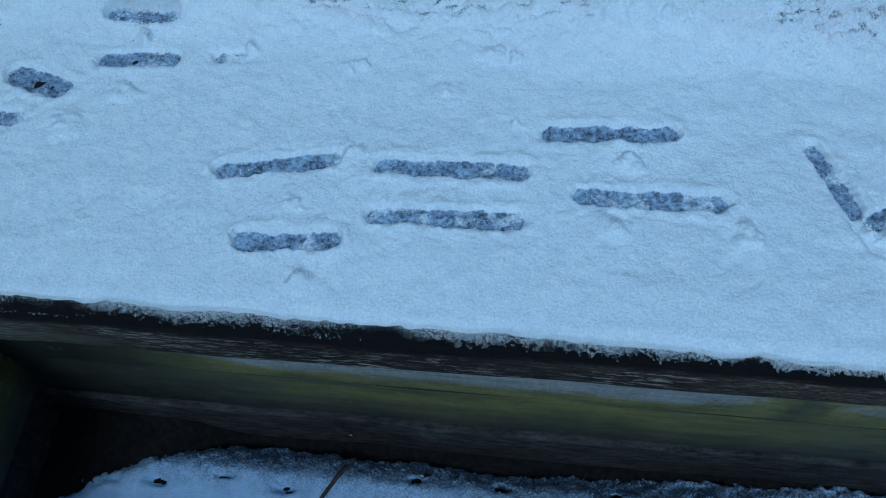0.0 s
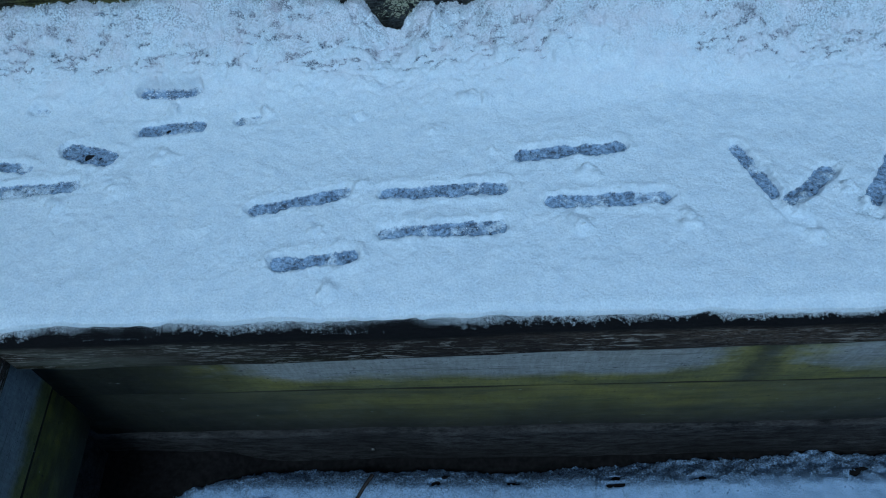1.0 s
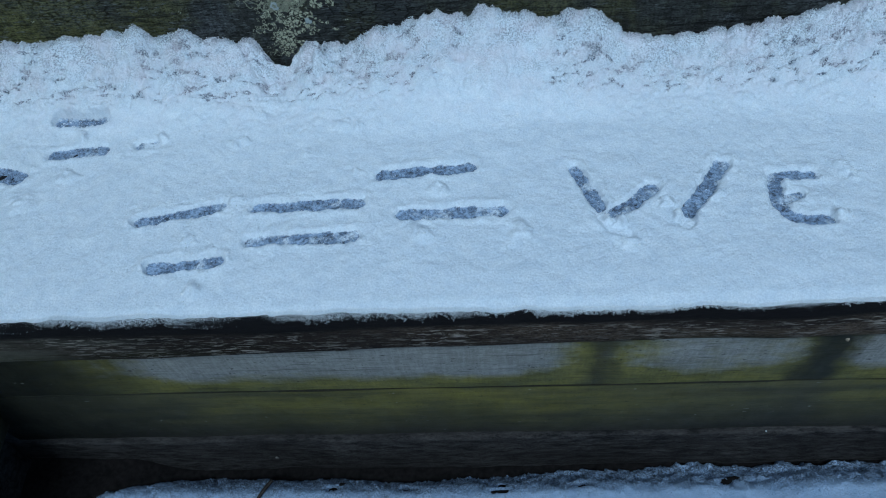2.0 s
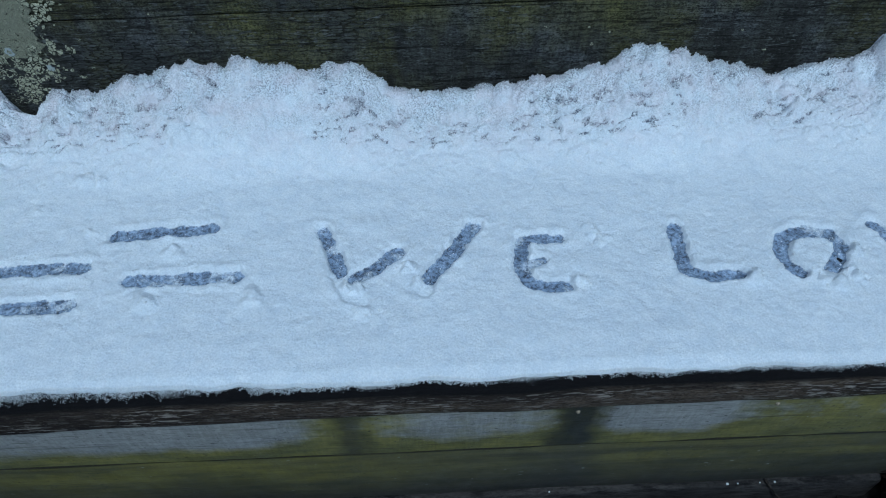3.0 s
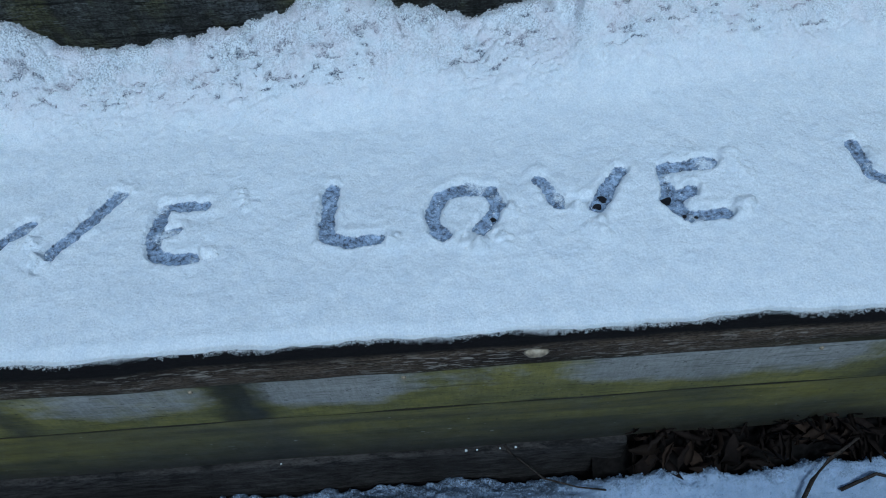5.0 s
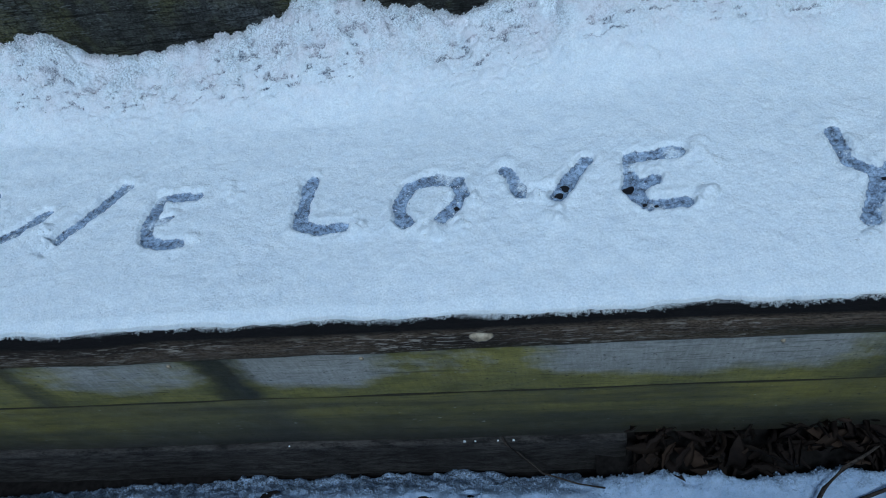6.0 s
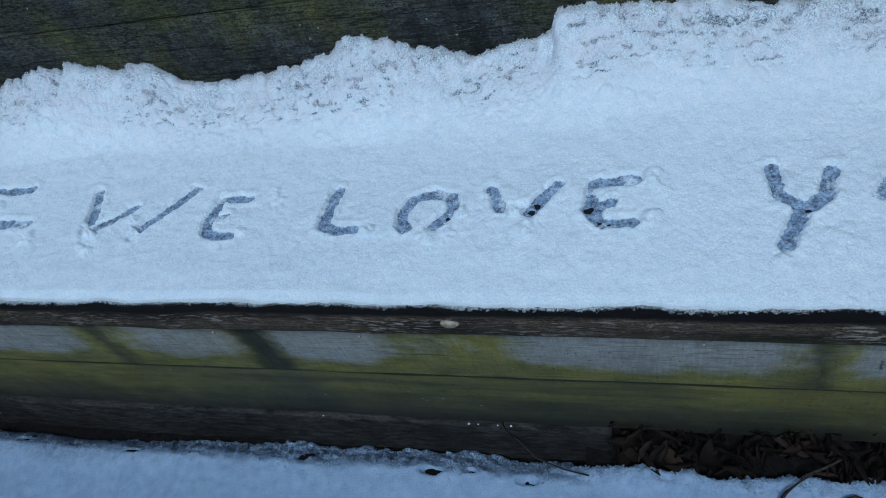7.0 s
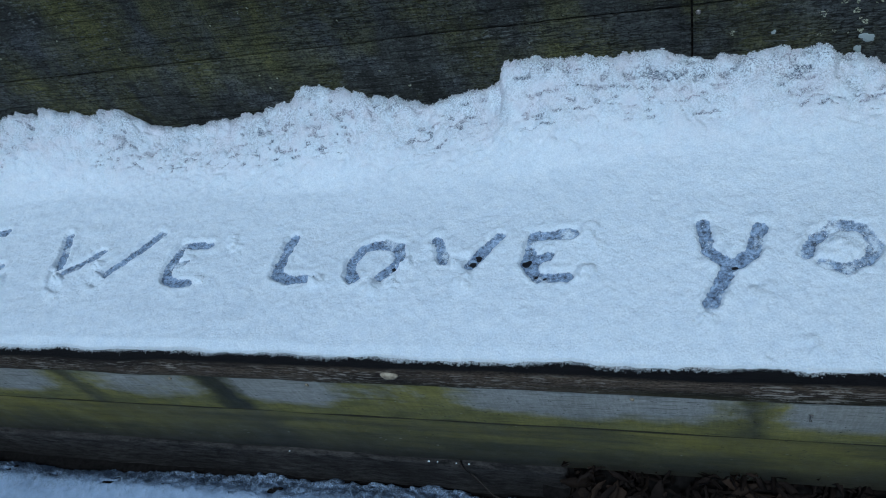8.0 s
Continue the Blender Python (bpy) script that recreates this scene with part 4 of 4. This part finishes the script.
gx, gy = grit.uniform(-0.50, 1.72, n), 0.032 - np.abs(grit.normal(0, 0.028, n))
gz = ground_height(gx[None], gy[None])[0]
ground_crumbs = part("frost_crumbs", crumbs_mesh("frost_crumbs", np.stack([gx, gy, gz + 0.0004], -1), 0.0004 + 0.0016 * grit.rand(n) ** 3, SHADED_GROUND_FROST, 4))
tagged(ground_crumbs, "grains of frost by the dark timber", "frost", kind="stuff")

# ---- lichen on the backrest ----
rnd = random.Random(5)
def crust(seed, depth, material, ragged=1.0):
    """A flat crust with a wavy outline and a slightly raised rim."""
    r = random.Random(seed)
    waves = [(k, a * ragged, r.uniform(0, 6.28)) for k, a in ((2, 0.20), (3, 0.17), (5, 0.10), (8, 0.08), (13, 0.06))]
    verts, n = [], 28
    for ring, up in ((1.0, 0.0), (0.97, 0.8), (0.85, 1.0), (0.45, 0.7)):
        for k in range(n):
            t = 2 * math.pi * k / n
            w = ring * (1 + sum(a * math.sin(f * t + p) for f, a, p in waves))
            verts.append((w * math.cos(t), w * math.sin(t), depth * up))
    faces = [(i * n + k, i * n + (k + 1) % n, (i + 1) * n + (k + 1) % n, (i + 1) * n + k) for i in range(3) for k in range(n)]
    return mesh_of("lichen", verts, faces + [tuple(range(3 * n, 4 * n))], [material])


crusts = [crust(s, 0.0012, LICHEN) for s in range(7)]
grey_crust = crust(9, 0.0016, LICHEN_GREY, 0.8)


def lichen_pose(x, z, r):
    return pose(x, WALL_Y + 0.0006, z, 90, 0, 0) @ pose(0, 0, 0, 0, 0, rnd.uniform(0, 360)) @ Matrix.Diagonal((r * rnd.uniform(0.7, 1.2), r * rnd.uniform(0.7, 1.2), 1, 1))


def lichen(x, z, r, me):
    ob = part("lichen", me)
    ob.matrix_basis = lichen_pose(x, z, r)
    return tagged(ob, "pale yellow-green crust of lichen on the backrest" if me is not grey_crust else "pale grey rosette of lichen on the backrest", "lichen", "lichen on the backrest")


spots = []
for _ in range(620):
    z = rnd.uniform(0.455, 0.66)
    x = rnd.gauss(-0.045 if rnd.random() < 0.7 else -0.01, 0.020 + 0.06 * max(0.0, z - 0.5))
    if z < 0.49 and abs(x + 0.05) > 0.03:
        continue
    r = rnd.choice((0.0010, 0.0015, 0.002, 0.0025, 0.003, 0.004, 0.005) + ((0.0075, 0.010, 0.013, 0.013) if z > 0.535 and x < 0.0 else (0.0065,)))
    if r > 0.007:
        lichen(x, z, r, rnd.choice(crusts))
    else:
        spots.append((x, z, r))
for x, z, r in ((-0.048, 0.541, 0.0085), (-0.006, 0.513, 0.006), (1.478, 0.543, 0.004), (1.592, 0.521, 0.009), (1.583, 0.503, 0.006)):
    lichen(x, z, r, grey_crust)
spots += [(rnd.uniform(-0.5, 1.7), rnd.uniform(0.50, 0.72), rnd.choice((0.001, 0.0015, 0.0022))) for _ in range(60)]
spots += [(rnd.gauss(1.56, 0.05), rnd.uniform(0.53, 0.62), rnd.choice((0.0015, 0.0025, 0.004))) for _ in range(36)]
verts, faces = [], []
for x, z, r in spots:
    m, me = lichen_pose(x, z, r), rnd.choice(crusts)
    k = len(verts)
    verts += [tuple(m @ v.co) for v in me.vertices]
    faces += [tuple(k + i for i in p.vertices) for p in me.polygons]
tagged(part("lichen_spots", mesh_of("lichen_spots", verts, faces, [LICHEN])), "small yellow-green spots of lichen on the backrest", "lichen", kind="stuff")


# ---- dead leaves under the bench front, twigs and bits on the snow ----
def leaf_mesh(seed):
    r = random.Random(seed)
    length, width = r.uniform(0.035, 0.075), r.uniform(0.005, 0.012)
    curl, fold, twist = r.uniform(-1.6, 1.6), r.uniform(1.2, 2.6), r.uniform(-0.9, 0.9)
    verts, faces, n, w = [], [], 9, 5
    for i in range(n):
        s = i / (n - 1)
        half = width * (math.sin(math.pi * min(1, s * 0.96 + 0.03)) ** 0.8) * (1 + 0.15 * r.uniform(-1, 1))
        a = curl * (s - 0.5)
        for k in range(w):
            c = k / (w - 1) * 2 - 1
            b = c * fold
            x = half * math.sin(b) / fold
            z = half * (1 - math.cos(b)) / fold + 0.002 * r.uniform(-1, 1)
            t = twist * s
            x, z = x * math.cos(t) - z * math.sin(t), x * math.sin(t) + z * math.cos(t)
            verts.append((x, length * (s - 0.5) * math.cos(a), z + length * (s - 0.5) * math.sin(a) * 0.6))
    for i in range(n - 1):
        for k in range(w - 1):
            faces.append((i * w + k, i * w + k + 1, (i + 1) * w + k + 1, (i + 1) * w + k))
    return mesh_of("dead_leaf", verts, faces, [LEAF])


leaves = [leaf_mesh(s) for s in range(9)]
rnd = random.Random(11)
for _ in range(270):
    x = rnd.uniform(1.17, 1.85)
    y = rnd.uniform(0.012, 0.085)
    z = rnd.uniform(-0.05, 0.02) + 0.75 * (y - 0.012)
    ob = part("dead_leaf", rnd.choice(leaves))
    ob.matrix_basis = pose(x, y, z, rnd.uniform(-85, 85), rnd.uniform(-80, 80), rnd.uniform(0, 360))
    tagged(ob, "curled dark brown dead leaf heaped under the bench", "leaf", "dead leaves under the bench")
for x, y, z, turn, big in ((1.316, 0.018, -0.004, (78, 10, 4), 1.25), (1.185, 0.014, -0.016, (62, 30, -35), 1.1), (1.205, 0.022, -0.004, (70, -25, 30), 1.0), (1.262, 0.016, -0.010, (40, 20, 60), 1.2)):
    ob = part("dead_leaf", leaves[2])
    ob.matrix_basis = pose(x, y, z, *turn) @ Matrix.Diagonal((1.4 * big, big, big, 1))
    tagged(ob, "long curled dead leaf standing against the bench foot", "leaf", "dead leaves under the bench")
# sheet behind the leaves, the shade of the gaps put into its colour
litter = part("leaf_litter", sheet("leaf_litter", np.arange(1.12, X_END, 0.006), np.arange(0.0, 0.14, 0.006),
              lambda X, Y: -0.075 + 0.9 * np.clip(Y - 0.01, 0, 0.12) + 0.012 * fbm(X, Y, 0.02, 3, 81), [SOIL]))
tagged(litter, "leaf litter under the bench, near black as in shade", "litter", kind="stuff")


def twig(points, thick, label, seed):
    ob = part("twig", tube("twig", points, [thick * (1 - 0.5 * k / len(points)) for k in range(len(points))], TWIG, 7, 0.25, seed))
    return tagged(ob, label, "twig", "twigs on the snow")


twig([(0.985, 0.050, 0.024), (0.990, 0.040, 0.020), (1.006, 0.036, -0.005), (1.04, 0.012, -0.026), (1.09, -0.004, -0.028), (1.13, -0.012, -0.026)], 0.0022, "thin crooked dark twig leaning on the sleeper", 1)
twig([(-0.129, -0.008, -0.018), (-0.142, -0.026, -0.018), (-0.157, -0.051, -0.020), (-0.17, -0.075, -0.024)], 0.0035, "short dark twig half sunk in the snow", 2)
twig([(1.40, -0.06, -0.03), (1.424, -0.024, -0.008), (1.455, 0.002, 0.0), (1.492, 0.022, 0.002), (1.505, 0.03, 0.006)], 0.0034, "pale brown twig lying on snow beside leaves", 3)
twig([(1.47, -0.035, -0.03), (1.52, -0.02, -0.012), (1.56, -0.03, -0.02)], 0.003, "thin dark twig on the snow", 4)
rnd = random.Random(21)
# dark debris set into the holes so that they look dark
crumb = [blob("bark_bit", 1, 0.6, 0.5, SOIL, 0.35, s, 4, 8) for s in range(3)]
for hx, hy, r in HOLES:
    for k in range(3):
        ob = part("bark_bit", rnd.choice(crumb))
        size = r * rnd.uniform(0.5, 0.9) * (1.5 if k == 0 else 0.6)
        bx, by = hx + rnd.uniform(-r, r) * 0.9 * (k > 0), hy + rnd.uniform(-0.005, 0.005)
        bz = float(ground_height(np.array([[bx]]), np.array([[by]]))[0, 0])
        ob.matrix_basis = pose(bx, by, bz - 0.1 * size, rnd.uniform(-15, 15), 0, rnd.uniform(-25, 25)) @ Matrix.Diagonal((size * 1.9, size * 0.9, size * 0.4, 1))
        tagged(ob, "small dark debris filling a hole in the snow to darken it", "bark", "bark bits in the snow")
for x, r in ((0.928, 0.0021), (0.944, 0.0014), (0.978, 0.0013), (1.001, 0.0018), (0.655, 0.0013)):
    ob = part("ice_crumb", blob("ice_crumb", r, r, r, FROST, 0.3, 5, 4, 8))
    ob.matrix_basis = pose(x, 0.0475, 0.0175)
    tagged(ob, "small white crumb of ice on the dark sleeper", "ice", "ice crumbs on the sleeper")
